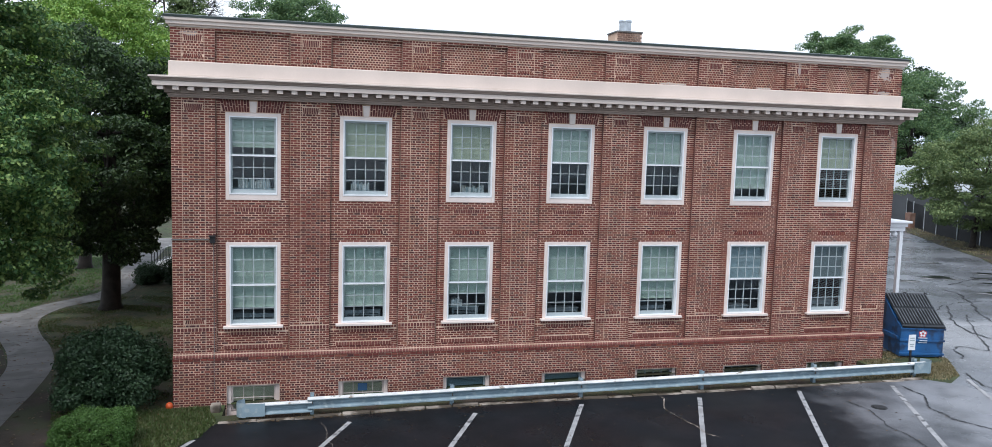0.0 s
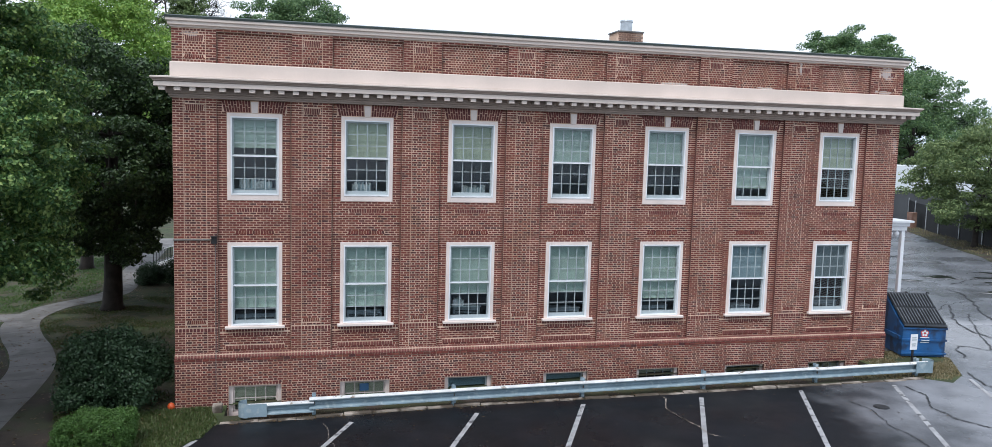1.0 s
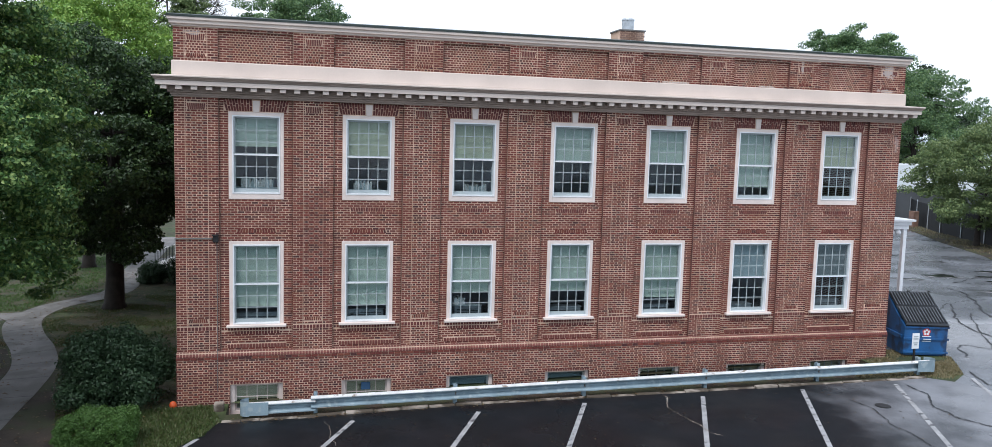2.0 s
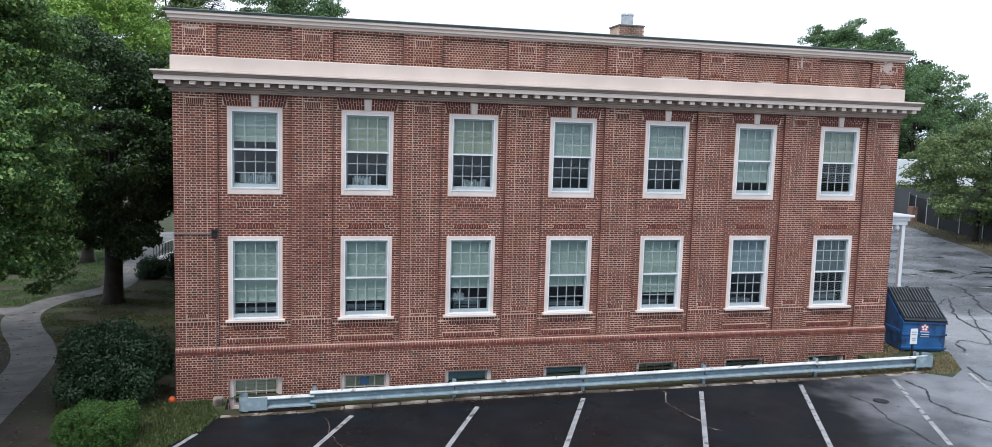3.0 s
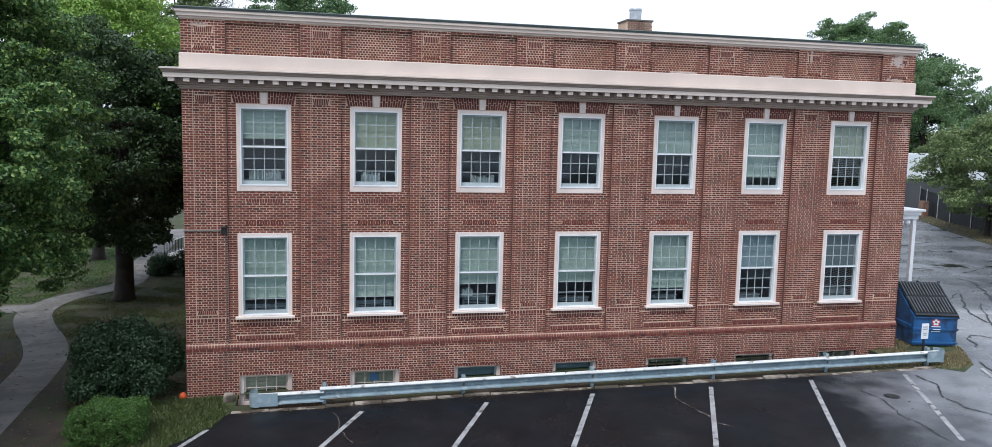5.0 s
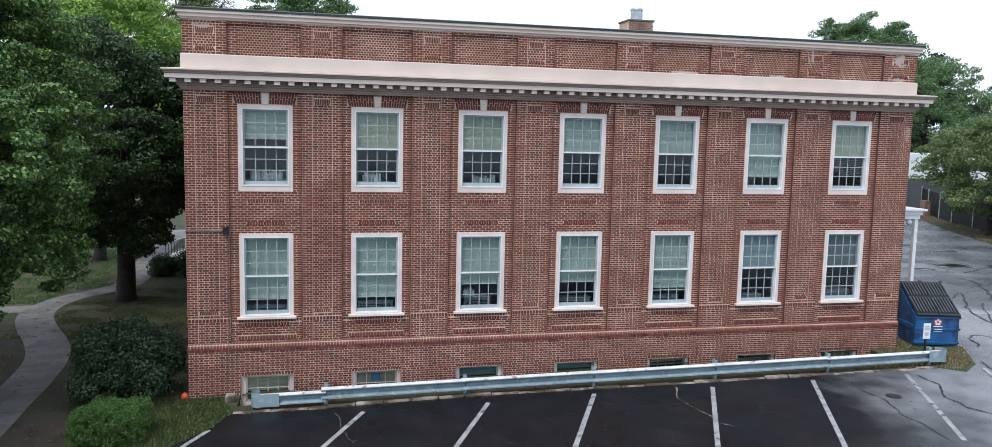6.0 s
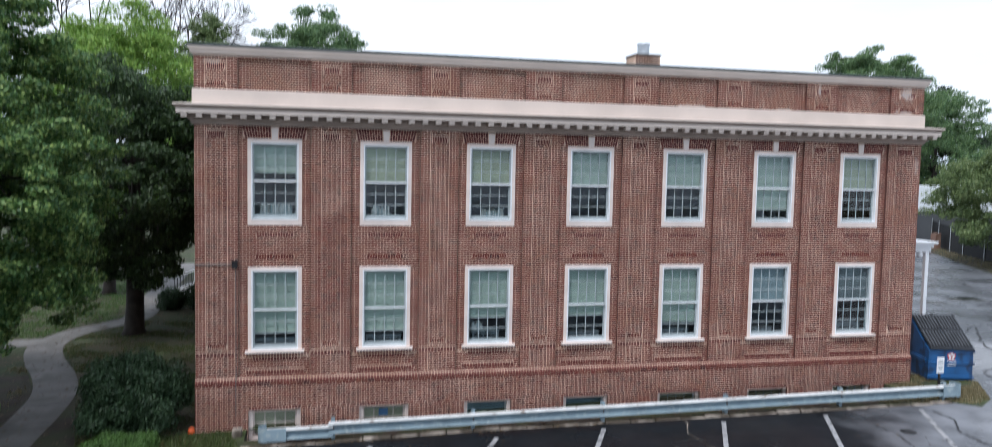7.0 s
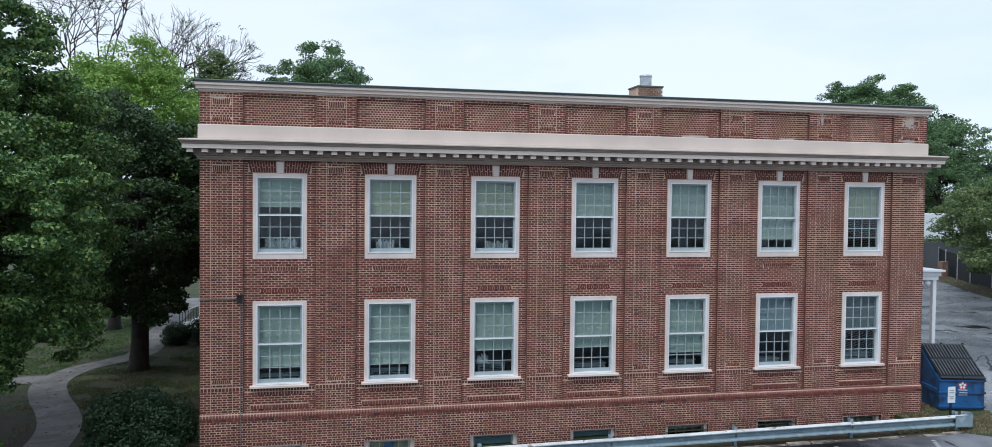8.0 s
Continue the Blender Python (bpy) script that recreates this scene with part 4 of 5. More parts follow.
part("decal_line", Geo().box(0.62, 0.88, -0.056, -0.05, 0.61, 0.632), M_WHITE, dump)
part("decal_line", Geo().box(0.6, 0.9, -0.006, 0, 0.53, 0.555), M_WHITE, dump)

sign = tagged(empty("sign_post", (11.15, -1.35, ground_z(11.3) - 0.14)), "small white notice on a black post beside the rail end", "sign", )
part("post", Geo().box(-0.03, 0.03, -0.02, 0.02, -0.1, 1.1), M_BLACK, sign)
part("plate", Geo().box(-0.13, 0.13, -0.035, -0.022, 0.78, 1.28), M_WHITE, sign, "white plate", bevel=0.003)
for z, w in ((1.17, 0.08), (1.1, 0.09), (0.97, 0.08), (0.91, 0.06)):
    part("text_bar", Geo().box(-w, w, -0.040, -0.036, z - 0.016, z + 0.016), M_SASH, sign, "illegible grey line")

# ---------------------------------------------------------------- side entrance canopy
canopy = tagged(empty("entrance_canopy"), "white wooden entrance canopy on a square column", "canopy")
part("roof_slab", Geo().box(XR + 0.003, 13.68, 2.1, 5.2, 4.74, 4.88), M_WHITE, canopy, bevel=0.02)
part("cornice", Geo().box(XR + 0.003, 13.78, 2.0, 5.3, 4.88, 4.96), M_WHITE, canopy, bevel=0.015)
part("beam", Geo().box(XR + 0.003, 13.62, 2.16, 5.08, 4.59, 4.74), M_WHITE, canopy, bevel=0.01)
for y in (2.2, 4.9):
    part("column", Geo().box(13.44, 13.58, y, y + 0.14, ground_z(13.5) + 0.0, 4.59), M_WHITE, canopy, bevel=0.01)
for x in (12.99, 13.27):
    part("lamp_globe", Geo().tube([(x, 2.3, 4.36), (x, 2.3, 4.40), (x, 2.3, 4.47), (x, 2.3, 4.55), (x, 2.3, 4.59)], [0.03, 0.09, 0.12, 0.08, 0.05], 12), M_WHITE, canopy, "white glass globe", smooth=True)

# ---------------------------------------------------------------- plants
def leaf_cloud(name, centres, radii, per, size, mat, rng, flat=0.5, up=0.2):
    """Many small folded leaves on the outer parts of clumps."""
    centres, radii = np.asarray(centres), np.asarray(radii)
    n = len(centres) * per
    c = np.repeat(centres, per, axis=0)
    r = np.repeat(radii, per)
    d = rng.normal(size=(n, 3))
    d /= np.linalg.norm(d, axis=1, keepdims=True)
    rad = r * rng.uniform(0.35, 1.0, n) ** 0.6
    p = c + d * rad[:, None] * np.array([1, 1, flat])
    nor = d * 0.8 + rng.normal(size=(n, 3)) * 0.55 + np.array([0, 0, up])
    nor /= np.linalg.norm(nor, axis=1, keepdims=True)
    t = np.cross(nor, rng.normal(size=(n, 3)))
    t /= np.linalg.norm(t, axis=1, keepdims=True)
    b = np.cross(nor, t)
    s = size * rng.uniform(0.6, 1.3, n)[:, None]
    fold = nor * s * 0.22
    v = np.stack([p - t * s * 0.62, p - b * s * 0.36 + fold, p + t * s * 0.62, p + b * s * 0.36 + fold], axis=1).reshape(-1, 3)
    k = np.arange(n)[:, None] * 4
    f = np.concatenate([k + np.array([[0, 1, 2]]), k + np.array([[0, 2, 3]])], axis=0)
    return quick_mesh(name, v, f, mat)


def crown_clumps(rng, centre, size, count, clump, inner=0.45, lean=0.0, lump=0.25, droop=0.0):
    """Clump centres in an uneven ellipsoid: size is (rx, ry, rz)."""
    out, rad = [], []
    while len(out) < count:
        d = rng.normal(size=3)
        d /= np.linalg.norm(d)
        k = 1 + lump * noise.noise(Vector(d * 1.9) + Vector(centre)) * 2
        q = (inner + (1 - inner) * rng.uniform() ** 0.55) * k
        taper = 1.0 - lean * max(0, d[2])
        taper *= 1.0 + droop * max(0, -d[2])
        p = np.array(centre) + d * q * np.array([size[0] * taper, size[1] * taper, size[2]])
        out.append(p)
        rad.append(clump * rng.uniform(0.7, 1.3))
    return np.array(out), np.array(rad)


def tree(base, height, centre, size, count, clump, per, leaf, mat, seed, label, trunk_r=0.28, lean=0.3, limbs=14, inner=0.6, lump=0.3, droop=0.0, category="tree"):
    rng = np.random.default_rng(seed)
    thing = tagged(empty("tree", base), label, category)
    c0 = np.array(centre) - np.array(base)
    clumps, rad = crown_clumps(rng, c0, size, count, clump, inner, lean, lump, droop)
    g = Geo()
    fork = c0[2] - size[2] * 0.55
    top = (c0[0], c0[1], c0[2] + size[2] * 0.5)
    mid = (c0[0] * 0.4, c0[1] * 0.4, max(fork, 1.5))
    g.tube([(0, 0, -0.2), (0, 0, 0.25), (0.04, 0.02, 1.2), mid, ((mid[0] + top[0]) / 2, (mid[1] + top[1]) / 2, (mid[2] + top[2]) / 2), top],
           [trunk_r * 1.7, trunk_r * 1.15, trunk_r, trunk_r * 0.85, trunk_r * 0.45, 0.04], 10)
    part("trunk", g, M_BARK, thing, smooth=True)
    for k in range(limbs):
        e = clumps[rng.integers(len(clumps))]
        e = c0 + (e - c0) * 0.8
        t = rng.uniform(0, 0.75)
        s = np.array(mid) * (1 - t) + np.array(top) * t
        m = (s + e) / 2 + rng.normal(size=3) * 0.3 + np.array([0, 0, 0.3])
        part("limb", Geo().tube([s, m, e], [trunk_r * 0.26, trunk_r * 0.13, 0.012], 6), M_BARK, thing, smooth=True)
    part("crown", leaf_cloud("crown", clumps, rad, per, leaf, mat, rng), mat, thing)
    return thing


G = ground_z
tree((-17.6, 0.8, G(-17.6)), 14, (-17.2, 0.8, 7.6), (3.8, 4.8, 6.2), 1060, 0.46, 240, 0.1, L_DARK, 11, "large leafy maple with dense dark green crown over the path", 0.35, 0.74, 18, inner=0.5, droop=-0.12)
# the next two maples are unseen, added at the left to shade path and lawn
tree((-20.0, -8.0, G(-20)), 13, (-20.0, -8.0, 5.8), (4.2, 4.4, 3.9), 420, 0.6, 130, 0.17, L_DARK, 19, "large leafy maple added out of view to shade the near end of the path", 0.33, 0.4, 12)
tree((-22.0, 4.5, G(-20)), 13, (-22.0, 4.5, 5.6), (3.9, 4.2, 3.8), 420, 0.6, 130, 0.17, L_DARK, 20, "large leafy maple added out of view to shade the path and lawn", 0.33, 0.4, 12)
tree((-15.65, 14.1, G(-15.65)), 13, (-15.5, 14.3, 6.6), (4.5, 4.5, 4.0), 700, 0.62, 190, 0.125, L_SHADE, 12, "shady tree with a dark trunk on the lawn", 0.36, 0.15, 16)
tree((-19.5, 26.0, G(-19.5)), 15, (-18.9, 25.5, 9.6), (5.0, 4.6, 5.9), 900, 0.7, 150, 0.13, L_BRIGHT, 13, "tree with a bright yellow-green crown", 0.3, 0.1, 12, lump=0.14)
tree((-7.9, 46.0, G(-7.9)), 20, (-8.2, 46, 13.6), (4.8, 4.4, 5.9), 420, 0.75, 150, 0.16, L_MID, 14, "green tree rising behind the roof", 0.3, 0.1, 10, lump=0.24)
tree((45.5, 51, G(45)), 18, (46.6, 51, 13.4), (7.4, 5.5, 6.5), 640, 0.8, 150, 0.18, L_MID, 15, "broad green tree behind the building", 0.35, 0.2, 12, lump=0.24)
tree((59.0, 55, G(45)), 17, (59.0, 55, 10.2), (8.0, 6, 7.0), 440, 1.0, 140, 0.2, L_MID, 16, "dark green tree beyond the fence", 0.35, 0.2, 12)
tree((36.6, 22.5, G(36.6)), 9, (37.2, 22.3, 6.1), (4.9, 4.5, 3.5), 420, 0.65, 140, 0.14, L_OLIVE, 17, "bright green tree by the dark fence", 0.18, 0.3, 14)
tree((68.0, 66, G(45)), 17, (68.0, 66, 8), (10, 6, 8), 260, 1.2, 100, 0.32, L_DEEP, 18, "distant dark green tree", 0.35, 0.2, 8)


def bare_tree(base, height, spread, seed, label):
    rng = np.random.default_rng(seed)
    thing = tagged(empty("bare_tree", base), label, "tree")
    g, tips = Geo(), []

    def grow(p, d, length, r, depth):
        q = p + d * length
        m = (p + q) / 2 + rng.normal(size=3) * length * 0.05
        g.tube([p, m, q], [r, r * 0.85, r * 0.65], 5 if depth > 2 else 3)
        if depth == 0:
            tips.append(q)
            return
        for k in range(3 if depth > 2 else int(rng.integers(2, 4))):
            nd = d + rng.normal(size=3) * spread + np.array([0, 0, 0.08])
            nd /= np.linalg.norm(nd)
            grow(q, nd, length * rng.uniform(0.58, 0.82), r * 0.68, depth - 1)
    grow(np.array([0, 0, -0.2]), np.array([0, 0, 1.0]), height * 0.34, 0.24, 7)
    part("bare_crown", g, M_BARK, thing, weld=False)
    tips = np.array(tips)
    pick = tips[rng.uniform(size=len(tips)) < 0.02]
    part("foliage", leaf_cloud("foliage", pick, np.full(len(pick), 0.5), 12, 0.16, L_HEDGE, rng), L_HEDGE, thing)


bare_tree((-23.8, 51, G(-20)), 14.0, 0.42, 28, "tall half-bare tree with thin branches behind the lawn")
bare_tree((-23.3, 53, G(-19)), 23.0, 0.42, 25, "tall half-bare tree with thin branches behind the lawn")
tree((-17.0, 50.0, G(-17)), 20, (-17.2, 50, 15.8), (2.2, 2.2, 3.6), 120, 0.6, 120, 0.16, L_OLIVE, 26, "narrow green tree in front of the bare one", 0.2, 0.4, 8)


def bush(base, size, count, clump, per, leaf, mat, seed, label, name="bush", category="bush"):
    rng = np.random.default_rng(seed)
    thing = tagged(empty(name, base), label, category)
    clumps, rad = crown_clumps(rng, (0, 0, size[2] * 0.48), (size[0], size[1], size[2] * 0.52), count, clump, 0.75 if clump < 0.15 else 0.35, 0.0 if clump < 0.15 else 0.1, 0.05 if clump < 0.15 else 0.14)
    if clump < 0.15:
        # clipped flat: push the round outline towards a box
        mid, unit = np.array([0, 0, size[2] * 0.48]), np.array([size[0], size[1], size[2] * 0.52])
        rel = (clumps - mid) / unit
        rel *= (np.linalg.norm(rel, axis=1) / np.sum(rel ** 6, axis=1) ** (1 / 6))[:, None] * np.array([0.9, 0.9, 0.98])
        clumps = mid + rel * unit
    clumps[:, 2] = np.maximum(clumps[:, 2], 0.05)
    g = Geo()
    for k in range(9):
        e = clumps[rng.integers(len(clumps))]
        g.tube([(rng.normal() * 0.1, rng.normal() * 0.1, -0.1), tuple(e * np.array([0.5, 0.5, 0.6])), tuple(e)], [0.035, 0.022, 0.008], 5)
    part("stem", g, M_BARK, thing)
    part("foliage", leaf_cloud("foliage", clumps, rad, per, leaf, mat, rng, 0.9), mat, thing)


bush((-12.75, 0.5, G(-12.75)), (1.45, 1.4, 2.0), 330, 0.28, 130, 0.075, L_BUSH, 31, "large dark green shrub at the corner of the wall")
bush((-12.45, -2.75, G(-12.4)), (0.9, 0.8, 0.84), 700, 0.1, 70, 0.032, L_HEDGE, 32, "low clipped bright green round shrub")
bush((-15.1, 20.0, G(-15)), (0.8, 0.8, 1.0), 90, 0.22, 90, 0.07, L_BUSH, 33, "low dark clipped hedge by the steps", "hedge", "hedge")
bush((-13.6, 19.5, G(-13.6)), (1.0, 0.9, 1.4), 110, 0.25, 90, 0.07, L_DEEP, 34, "low dark clipped hedge by the steps", "hedge", "hedge")

# ---------------------------------------------------------------- path, lawn, steps
path = smooth_line([(-15.2, -8), (-15.6, -4), (-15.8, 0.4), (-15.85, 2.4), (-16.1, 5.0), (-16.8, 7.3), (-17.7, 9.4), (-18.45, 11.6), (-18.6, 13.3), (-18.15, 15.1), (-16.95, 16.7), (-16.3, 18.6), (-16.7, 24), (-17.2, 36)])
sheet("pavement", ribbon(path, 1.32), 0.02, M_CONCRETE, label="worn grey concrete path curving through the lawn", category="path")
for k in (5, 11, 16, 21, 25, 29, 34, 39, 45, 51, 57, 62, 66, 70, 74):
    (ax, ay), (bx, by) = path[k], path[k + 1]
    d = Vector((bx - ax, by - ay)).normalized()
    sheet("pavement_joint", ribbon([(ax - d.y * 0.66, ay + d.x * 0.66), (ax + d.y * 0.66, ay - d.x * 0.66)], 0.03), 0.026, M_CRACK, label="dark joint across the concrete path", category="joint")
sheet("pavement_branch", ribbon([(-18.7, 13.2), (-21, 13.1), (-28, 12.2)], 1.5), 0.016, M_CONCRETE, label="worn grey concrete side path", category="path")
sheet("street", ribbon([(-60, 40), (-17, 37), (10, 36)], 5.0), 0.014, M_CONCRETE, label="pale grey street beyond the lawn", category="street")

sheet("bare_earth", smooth_line([(-15.1, -9), (-15.05, -3), (-15.15, 0.5), (-15.2, 2.6), (-15.4, 4.2)], 4) + smooth_line([(-14.9, 4.0), (-14.4, 1.5), (-13.9, -1.0), (-13.4, -3.0), (-12.9, -5), (-12.8, -9)], 4), 0.01, M_DIRT, label="bare brown earth with leaf litter beside the path", category="earth")
sheet("bare_earth", [(-24, -6), (-16.0, -6), (-16.4, -2), (-16.5, 2.5), (-16.8, 5.2), (-17.7, 7.6), (-24, 8)], 0.01, M_DIRT, label="bare brown earth with leaf litter under the maple", category="earth")

steps = tagged(empty("entrance_steps", (-13.6, 24.5, G(-13))), "entrance steps with a white stone side wall and pale iron rail", "steps")
part("side_wall", Geo().add([(-2.6, 0, 0), (1.2, 0, 0), (1.2, 0, 1.5), (-2.4, 0, 0.16), (-2.6, 0, 0.16), (-2.6, 0.35, 0), (1.2, 0.35, 0), (1.2, 0.35, 1.5), (-2.4, 0.35, 0.16), (-2.6, 0.35, 0.16)],
                           [(0, 1, 2, 3, 4), (9, 8, 7, 6, 5), (0, 5, 6, 1), (1, 6, 7, 2), (2, 7, 8, 3), (3, 8, 9, 4), (4, 9, 5, 0)]), M_WHITE, steps, "white painted sloping side wall", bevel=0.01)
for k in range(8):
    part("step", Geo().box(-2.3 + k * 0.43, 1.2, 0.36, 2.6, 0, 0.16 * (k + 1)), M_CONCRETE, steps)
for k in range(22):
    x = -2.2 + k * 0.15
    z = 0.16 + 0.372 * (x + 2.4)
    part("baluster", Geo().box(x - 0.016, x + 0.016, 0.15, 0.19, z - 0.02, z + 0.66), M_WHITE if k > 6 else M_BLACK, steps)
part("handrail", Geo().tube([(-2.25, 0.17, 0.88), (1.1, 0.17, 2.12)], [0.03, 0.03], 8), M_WHITE, steps)

# ---------------------------------------------------------------- far fence and buildings
fence = tagged(empty("fence"), "tall black screened fence with pale metal posts", "fence")
F = [Vector((44.5, 38.0)), Vector((42.6, 35.0)), Vector((40.0, 29.5)), Vector((38.2, 23.5)), Vector((35.0, 14.0)), Vector((32.0, 5.0))]
for a, b in zip(F[:-1], F[1:]):
    d = (b - a).normalized()
    part("screen", Geo().extrude([(0.02, 0), (0.02, 2.0), (-0.02, 2.0), (-0.02, 0)], (a.x, a.y, G(a.x)), (b.x, b.y, G(b.x))), M_FENCE, fence, "black screen")
    n = max(1, round((b - a).length / 2.6))
    for k in range(n):
        q = a + (b - a) * (k / n)
        part("fence_post", Geo().tube([(q.x - 0.08, q.y - 0.05, G(q.x) - 0.1), (q.x - 0.08, q.y - 0.05, G(q.x) + 2.15)], [0.04, 0.04], 8), M_STEEL, fence)
sheet("grass_verge", [(31.5, 15.3), (33.3, 18.5), (35.7, 24.6), (39.0, 31.5), (42.6, 36), (44.5, 38), (42.6, 35), (40, 29.5), (38.2, 23.5), (35, 14), (32, 5), (30, 5)], 0.016, M_DIRT, label="dry grass verge along the fence", category="verge")
far = tagged(empty("far_building", (44.0, 39.0, G(44))), "low white-clad building beyond the lot", "building")
part("upper_cladding", Geo().box(-2.6, 14, 0, 8, 2.75, 4.95), M_FAR_WHITE, far)
part("wall", Geo().box(-2.6, 14, 0.08, 8, -0.2, 2.75), M_FAR_GREY, far, "dark grey lower wall")
for k in range(5):
    part("cladding_joint", Geo().box(-0.6 + k * 3.0, -0.54 + k * 3.0, -0.02, 0.0, 2.75, 4.95), M_FAR_GREY, far)
tagged(part("brick_pier", Geo().box(41.1, 41.6, 33.6, 34.2, G(41) - 0.1, 2.6), M_PIER_FAR, bevel=0.02), "weathered brick pier at the end of the fence", "pier")

# ---------------------------------------------------------------- small things
lampw = tagged(empty("wall_lamp", (-10.05, -0.02, 4.55)), "small black wall lamp fed by a surface conduit", "wall lamp")
part("housing", Geo().box(-0.07, 0.07, -0.16, 0.0, -0.09, 0.09), M_BLACK, lampw, bevel=0.01)
part("hood", Geo().box(-0.09, 0.09, -0.2, 0.0, 0.09, 0.11), M_BLACK, lampw)
conduit = tagged(empty("conduit"), "thin grey metal conduit on the brick", "conduit")
part("pipe", Geo().tube([(XL - 0.02, -0.03, 4.55), (-10.15, -0.03, 4.55)], [0.02, 0.02], 6), M_CONCRETE, conduit)
part("drop_wire", Geo().tube([(-10.03, -0.03, 4.45), (-10.03, -0.03, 1.5), (-10.03, -0.1, 1.4), (-10.03, -0.1, 0.35)], [0.009, 0.009, 0.009, 0.009], 6), M_CONCRETE, conduit)
ball = tagged(part("toy_ball", Geo().tube([(-11.18, -0.12, -0.06), (-11.18, -0.12, -0.02), (-11.18, -0.12, 0.05), (-11.18, -0.12, 0.11), (-11.18, -0.12, 0.14)], [0.04, 0.09, 0.1, 0.07, 0.02], 12), M_ORANGE, smooth=True), "orange plastic object lying by the wall corner", "toy")
slab = tagged(part("stone_block", Geo().box(-10.08, -9.83, -0.7, -0.4, ground_z(-10) - 0.02, ground_z(-10) + 0.2), M_KERB, bevel=0.02), "small weathered concrete block by the wall", "block")

# ---------------------------------------------------------------- marks on the asphalt
sheet("parking_line", ribbon([(12.1, -2.7), (10.2, -6.6)], 0.12), 0.022, M_LINE, label="worn white painted parking line on grey asphalt", category="parking line")


def crack(pts, width, seed, mat=None):
    rng = random.Random(seed)
    line = smooth_line(pts, 22)
    line = [(x + 0.16 * noise.noise(Vector((x * 1.7, y * 1.7, seed))) + rng.uniform(-0.02, 0.02), y + 0.16 * noise.noise(Vector((y * 1.7, x * 1.7, seed + 9))) + rng.uniform(-0.02, 0.02)) for x, y in line]
    w = [width * 0.55 * rng.uniform(0.3, 1.5) for _ in line]
    w[0] = w[-1] = 0.004
    sheet("asphalt_crack", ribbon(line, w), 0.026, mat or M_CRACK, label="dark irregular crack across the asphalt", category="crack")


crack([(9.76, -2.86), (9.55, -3.66), (9.04, -4.66), (9.0, -5.58), (9.25, -6.3), (9.1, -8)], 0.09, 1)
crack([(7.11, -3.68), (7.15, -4.65), (6.89, -5.8), (6.82, -6.54), (6.75, -7.42)], 0.05, 2)
crack([(2.17, -2.1), (1.92, -3.03), (1.99, -3.72), (1.99, -4.44), (2.3, -5.4)], 0.05, 3, M_KERB)
crack([(12.71, -2.0), (12.09, -3.01), (12.01, -3.5), (12.4, -5)], 0.08, 4)
crack([(20.06, 6.75), (17.58, 3.58), (17.06, 1.6), (18, -2)], 0.12, 5)
crack([(22.83, 9.96), (22.47, 8.42), (19.69, 4.25), (19.0, 1.0)], 0.12, 6)
crack([(13.78, -0.74), (14.88, 0.69), (15.57, 0.09), (17.3, 2.4), (19.4, 5.0)], 0.09, 7)
crack([(14.2, 3.5), (15.8, 5.2), (17.2, 4.6), (20.1, 6.9), (24, 7.2)], 0.08, 8)
crack([(-7.15, -2.1), (-7.04, -3.68), (-6.85, -4.32)], 0.016, 9, M_KERB)
crack([(24, 11), (27, 12), (29, 10), (33, 11)], 0.14, 10)
crack([(21, 14), (24, 15.5), (26, 19), (31, 21)], 0.14, 11)
M_WET = material("wet_dark_asphalt", (0.02, 0.021, 0.024), 0.12, 0.3, 0.8, 40, 0.02, 60)


HOLES = [(25.3, 12.9, 1.2, 0.6), (22.9, 12.6, 0.8, 0.3), (28.6, 17.5, 0.9, 0.4), (27.2, 12.2, 0.7, 0.35), (28.8, 13.4, 0.9, 0.3), (24.5, 8.6, 0.9, 0.35), (26.4, 10.9, 0.6, 0.25), (21.2, 13.6, 0.6, 0.25)]


def puddle(cx, cy, rx, ry, seed, mat, label):
    rng = random.Random(seed)
    pts = []
    for k in range(40):
        t = 2 * math.pi * k / 40
        r = 1 + 0.9 * noise.noise(Vector((math.cos(t) * 1.6, math.sin(t) * 1.6, seed * 3.7))) + rng.uniform(-0.12, 0.12)
        r = max(r, 0.2)
        u, v = rx * r * math.cos(t), ry * r * math.sin(t)
        pts.append((cx + 0.8 * u + 0.6 * v, cy - 0.6 * u + 0.8 * v))
    sheet("puddle", pts, 0.028, mat, label=label, category="puddle")


M_BROKEN = material("broken_asphalt_rim", (0.3, 0.295, 0.29), 0.8, 0.4, 3.0, 40, 0.5, 50, second=[(0.12, 0.12, 0.12)])
for k, (cx, cy, rx, ry) in enumerate(HOLES):
    puddle(cx, cy, rx * 0.7, ry * 0.6, k, M_WET, "shallow dark puddle on worn asphalt")
    for q in range(3):
        rim_rand = random.Random(90 + 7 * k + q)
        sheet("asphalt_patch", ribbon([(cx + rx * (0.8 * u + 0.3 * rim_rand.uniform(-1, 1)), cy - ry * 0.9 + rx * (-0.6 * u) + rim_rand.uniform(-0.2, 0.2)) for u in (-1.1, -0.5, 0.1, 0.7)], [0.02, 0.16 * rim_rand.uniform(0.5, 1.5), 0.1, 0.02]), 0.022, M_BROKEN, label="pale broken edge of worn asphalt", category="asphalt patch")
manhole = tagged(empty("drain_cover", (7.67, -4.3, ground_z(7.67) + 0.012)), "round black iron drain cover in the asphalt", "drain cover")
part("cover", Geo().tube([(0, 0, 0), (0, 0, 0.02)], [0.165, 0.16], 24), M_CRACK, manhole)
part("ring", Geo().tube([(0, 0, 0), (0, 0, 0.012)], [0.21, 0.205], 24), M_CRACK, manhole)

